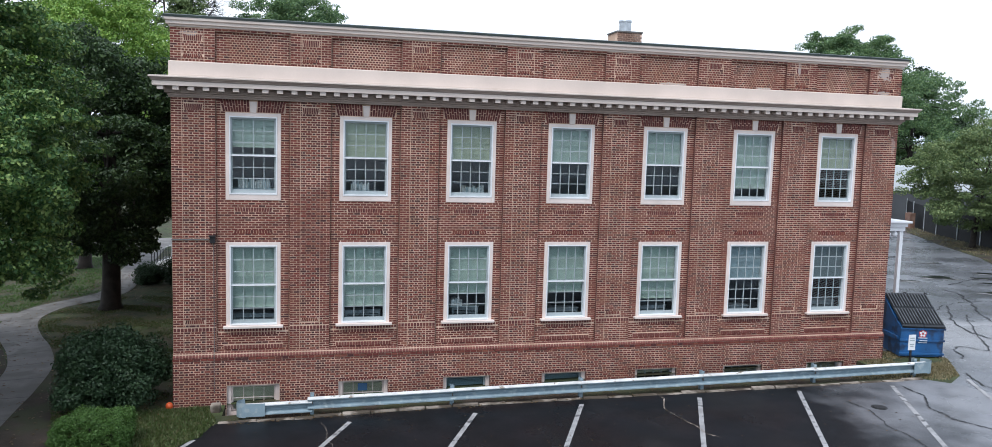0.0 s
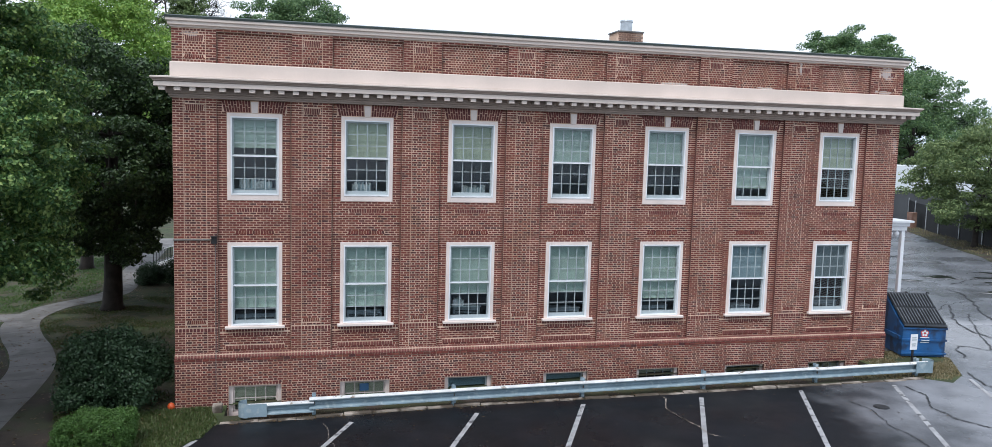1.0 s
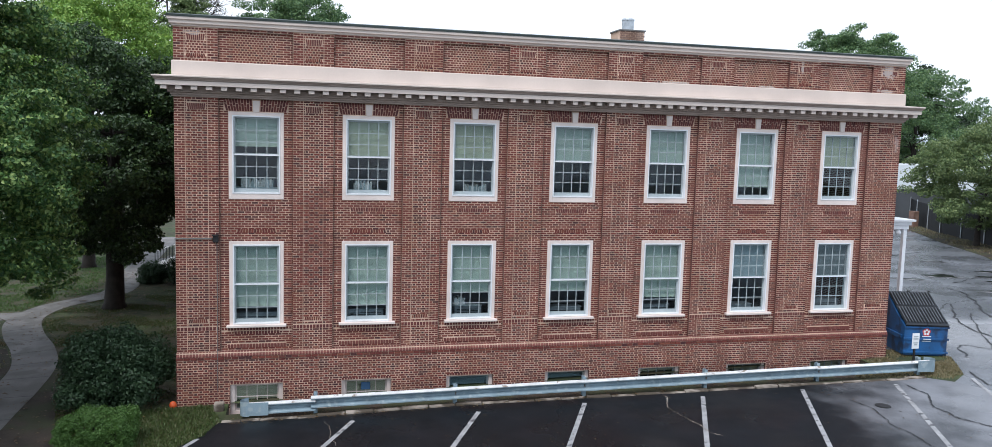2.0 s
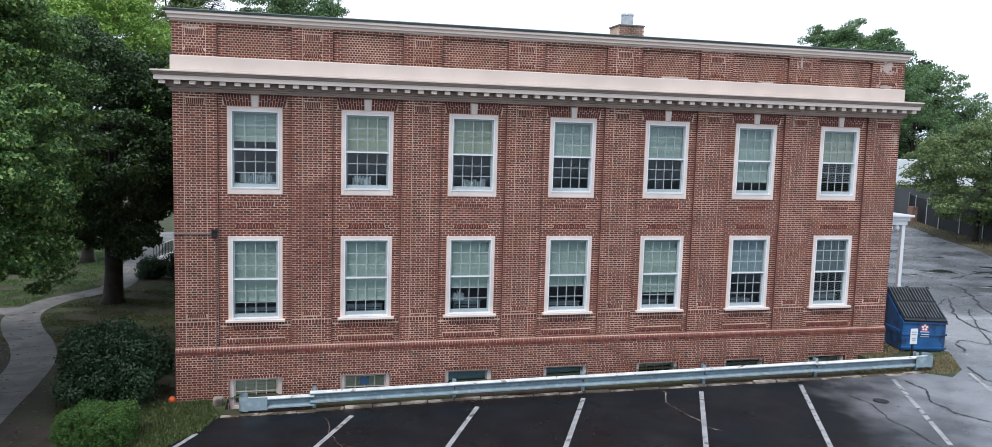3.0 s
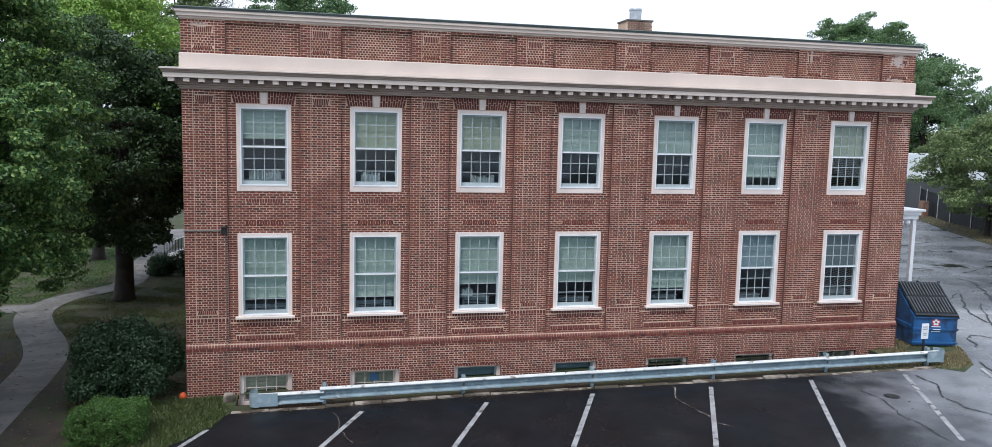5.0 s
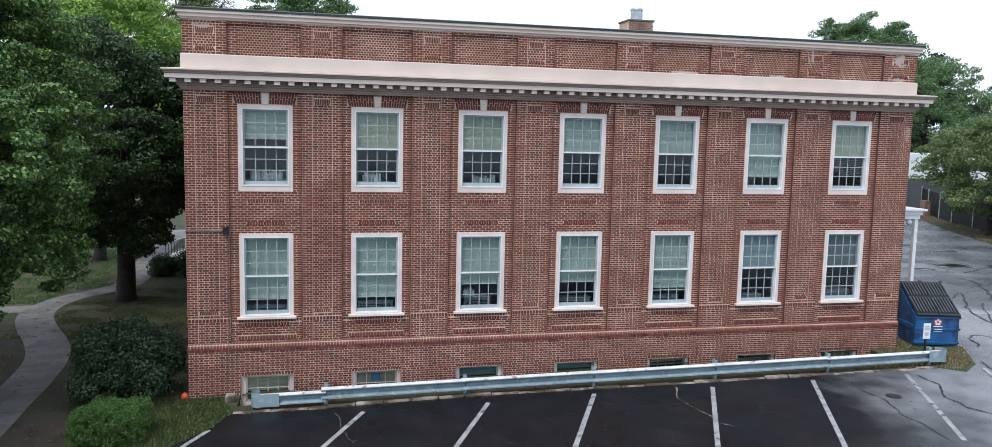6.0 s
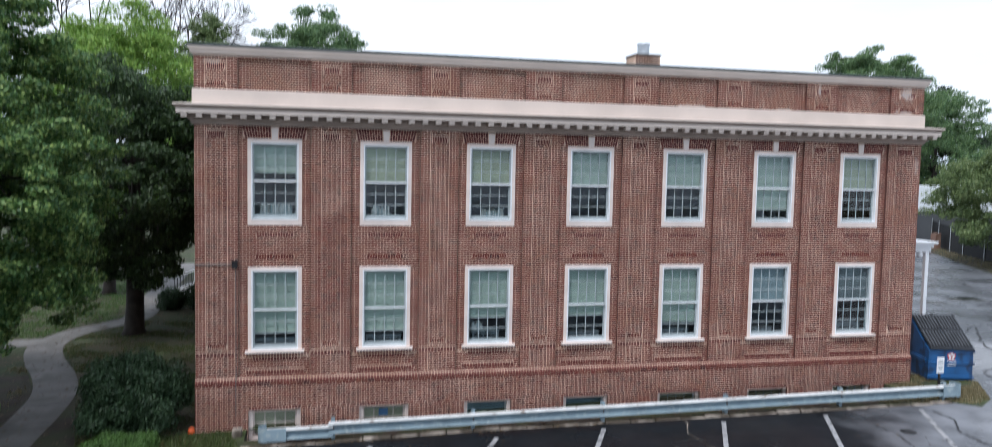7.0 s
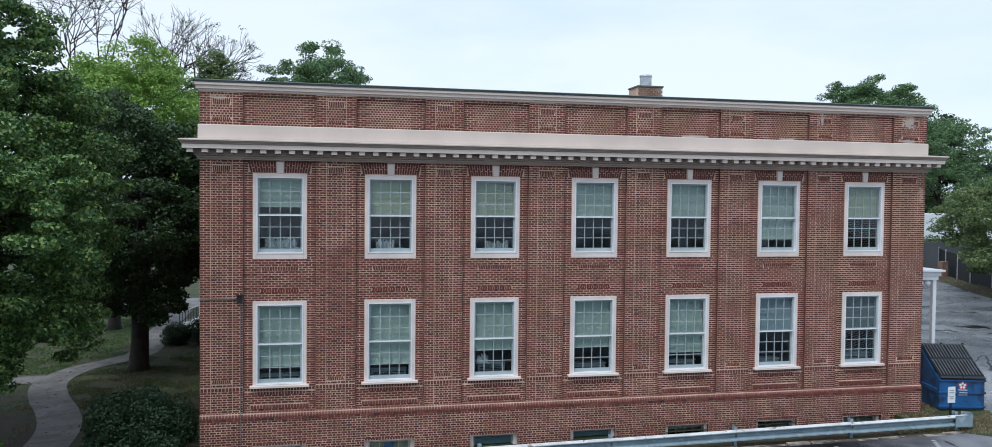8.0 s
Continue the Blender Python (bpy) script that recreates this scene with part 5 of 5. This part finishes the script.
# ---------------------------------------------------------------- litter, grass
def scatter_leaves(name, n, x0, x1, y0, y1, size, mat, seed, label, lift=0.03):
    rng = np.random.default_rng(seed)
    x, y = rng.uniform(x0, x1, n), rng.uniform(y0, y1, n)
    if name == "leaf_litter":
        y = np.clip(y, -2.0 - 0.02 * x, None) if y1 < 0 else y
    z = np.array([ground_z(v) for v in x]) + lift
    t = rng.uniform(0, 6.28, n)
    s = size * rng.uniform(0.5, 1.5, n)
    v = np.stack([np.stack([x + s * np.cos(t), y + s * np.sin(t), z], 1), np.stack([x - s * 0.5 * np.sin(t), y + s * 0.5 * np.cos(t), z + s * 0.4], 1),
                  np.stack([x - s * np.cos(t), y - s * np.sin(t), z + s * 0.1], 1), np.stack([x + s * 0.5 * np.sin(t), y - s * 0.5 * np.cos(t), z + s * 0.3], 1)], 1).reshape(-1, 3)
    f = np.arange(4 * n).reshape(-1, 4)
    return tagged(new(name, quick_mesh(name, v, f, mat)), label, "litter", kind="stuff")


scatter_leaves("fallen_leaves", 260, -10.0, 9.5, -7.5, -2.3, 0.028, L_DRY, 41, "dry fallen leaves scattered on the asphalt")
scatter_leaves("kerb_litter", 900, -9.6, 10.4, -1.95, -1.35, 0.03, L_DRY, 42, "dry leaves gathered along the kerb", 0.04)
scatter_leaves("lawn_litter", 2600, -20, -11.2, -6, 24, 0.05, L_DRY, 43, "dry fallen leaves on the lawn", 0.05)


def in_outline(x, y, poly):
    inside = np.zeros(len(x), bool)
    for (ax, ay), (bx, by) in zip(poly, poly[1:] + poly[:1]):
        if ay != by:
            inside ^= ((ay > y) != (by > y)) & (x < (bx - ax) * (y - ay) / (by - ay) + ax)
    return inside


def grass(name, n, poly, h, mat, seed, label, bald=0.0):
    rng = np.random.default_rng(seed)
    xs_, ys_ = [p[0] for p in poly], [p[1] for p in poly]
    x, y = rng.uniform(min(xs_), max(xs_), n), rng.uniform(min(ys_), max(ys_), n)
    keep = in_outline(x, y, poly)
    path_poly = ribbon(path, 1.36)
    keep &= ~in_outline(x, y, path_poly)
    if bald:
        nv = np.array([noise.noise(Vector((a * 0.9, b * 0.9, 3.0))) for a, b in zip(x, y)])
        keep &= nv > bald - 0.6 + rng.uniform(0, 0.5, n)
    x, y = x[keep], y[keep]
    n = len(x)
    z = np.array([ground_z(v) for v in x])
    t = rng.uniform(0, 6.28, n)
    hh = h * rng.uniform(0.5, 1.3, n)
    w = 0.012 + 0.1 * hh
    lx, ly = rng.normal(size=n) * hh * 0.45, rng.normal(size=n) * hh * 0.45
    v = np.stack([np.stack([x - w * np.cos(t), y - w * np.sin(t), z], 1), np.stack([x + w * np.cos(t), y + w * np.sin(t), z], 1), np.stack([x + lx, y + ly, z + hh], 1)], 1).reshape(-1, 3)
    return tagged(new(name, quick_mesh(name, v, np.arange(3 * n).reshape(-1, 3), mat)), label, "grass", kind="stuff")


grass("grass", 42000, [(-10.2, -0.2), (-9.85, -1.5), (-10.15, -2.5), (-10.95, -3.5), (-12.2, -5.0), (-13.0, -4.0), (-13.3, -2.4), (-13.9, -0.2)], 0.08, L_GRASS, 51, "uneven green lawn grass by the lot")
grass("grass", 70000, [(-14.0, -0.5), (-11.2, -0.2), (-11.2, 18.0), (-15.4, 17.5), (-17.3, 15.0), (-18.0, 13.0), (-17.6, 11.0), (-15.2, 4.0)], 0.05, L_GRASS, 52, "shaded patchy lawn grass", 0.4)
grass("grass", 40000, [(-23, -2.0), (-15.8, -2.0), (-17.5, 8), (-19, 11), (-23, 11)], 0.07, L_DRYGRASS, 53, "thin dry grass on shaded earth", 0.75)
# far lawn takes the brighter hedge leaf colour to paint sunlight on it
grass("grass", 50000, [(-30, 14), (-19.3, 14.3), (-18.6, 16.2), (-17.1, 18.0), (-17.6, 33), (-30, 33)], 0.07, L_HEDGE, 54, "lawn grass beyond the path, sunlight put into its brighter colour", 0.2)
grass("grass", 20000, [(8.8, -2.0), (10.3, -2.15), (11.3, -2.7), (12.2, -2.25), (13.3, -0.6), (13.1, 0.3), (11.5, 0.8), (11.25, -0.1), (10.25, -0.1), (10.2, -1.05), (8.8, -1.05)], 0.06, L_DRYGRASS, 55, "short yellowing grass by the dumpster", 0.25)
grass("grass", 26000, [(31.8, 15.5), (33.4, 18.6), (35.8, 24.7), (39.1, 31.6), (42.4, 35.5), (40, 29.5), (38.2, 23.5), (35, 14), (32, 6), (30.5, 6)], 0.12, L_DRYGRASS, 56, "dry grass along the fence", 0.3)

# ---------------------------------------------------------------- things seen behind the panes
def sill_papers(cx, z, spread, n, seed, label, name, category):
    rng = random.Random(seed)
    thing = tagged(empty(name, (cx, 0.42, z)), label, category)
    x = -spread
    while x < spread:
        w, h = rng.uniform(0.02, 0.06), rng.uniform(0.17, 0.27)
        part("volume", Geo().box(x, x + w - 0.004, -0.1, 0.1, 0, h), M_PAPER if rng.random() < 0.8 else M_BLIND_GREY, thing)
        x += w
    part("shelf", Geo().box(-0.55, 0.55, -0.12, 0.2, -0.03, 0), M_SASH, thing)


M_CABINET = material("grey_enamel", (0.3, 0.32, 0.33), 0.5, 0.15, 1.0, 20, 0.03, 30)


def window_cabinet(cx, top, width, label):
    """A low cabinet inside, under a window, with a slotted front and a thin top."""
    thing = tagged(empty("window_cabinet", (cx, 0.44, top)), label, "cabinet")
    part("body", Geo().box(-width / 2, width / 2, 0, 0.34, 1.55 - top, -0.03), M_CABINET, thing)
    part("top", Geo().box(-width / 2 - 0.02, width / 2 + 0.02, -0.03, 0.36, -0.03, 0), M_CABINET, thing, bevel=0.005)
    for k in range(5):
        part("slot", Geo().box(-width / 2 + 0.06, width / 2 - 0.06, -0.006, 0, -0.14 - k * 0.045, -0.12 - k * 0.045), M_BLACK, thing)


for c, top, width in zip(BAYS, (2.42, 2.46, 2.5, 2.4, 2.42, 2.36, 2.45), (1.1, 1.0, 0.8, 1.05, 0.9, 0.7, 1.1)):
    window_cabinet(c, top, width, "low grey enamelled cabinet inside below the window")
sill_papers(BAYS[2] - 0.28, 2.53, 0.16, 10, 7, "short stack of pale papers on the cabinet", "folder_row", "folders")
sill_papers(BAYS[0], 5.93, 0.42, 10, 3, "row of pale folders on the window shelf", "folder_row", "folders")
sill_papers(BAYS[1] - 0.15, 5.90, 0.24, 10, 4, "stack of pale papers on the window shelf", "folder_row", "folders")
sill_papers(BAYS[2] + 0.1, 5.84, 0.3, 10, 6, "pale papers on the window shelf", "folder_row", "folders")
sticker = tagged(empty("window_sticker", (BAYS[1], 0.118, 0.28)), "blue sheet taped behind a basement pane", "sticker")
part("sheet", Geo().box(-0.14, 0.12, -0.004, 0, -0.12, 0.1), M_BLUE_SIGN, sticker)

# ---------------------------------------------------------------- bricks that stand alone
unit = Geo().brick(0, 1, 0, 1, 0, 1.0, 0.0).mesh("brick", M_BRICK_ONE, weld=False)
for x0, x1, z0, z1, y in singles:
    ob = part("brick", unit, M_BRICK_ONE, wall_south)
    ob.location, ob.scale = (x0, y, z0), (x1 - x0, 0.03, z1 - z0)
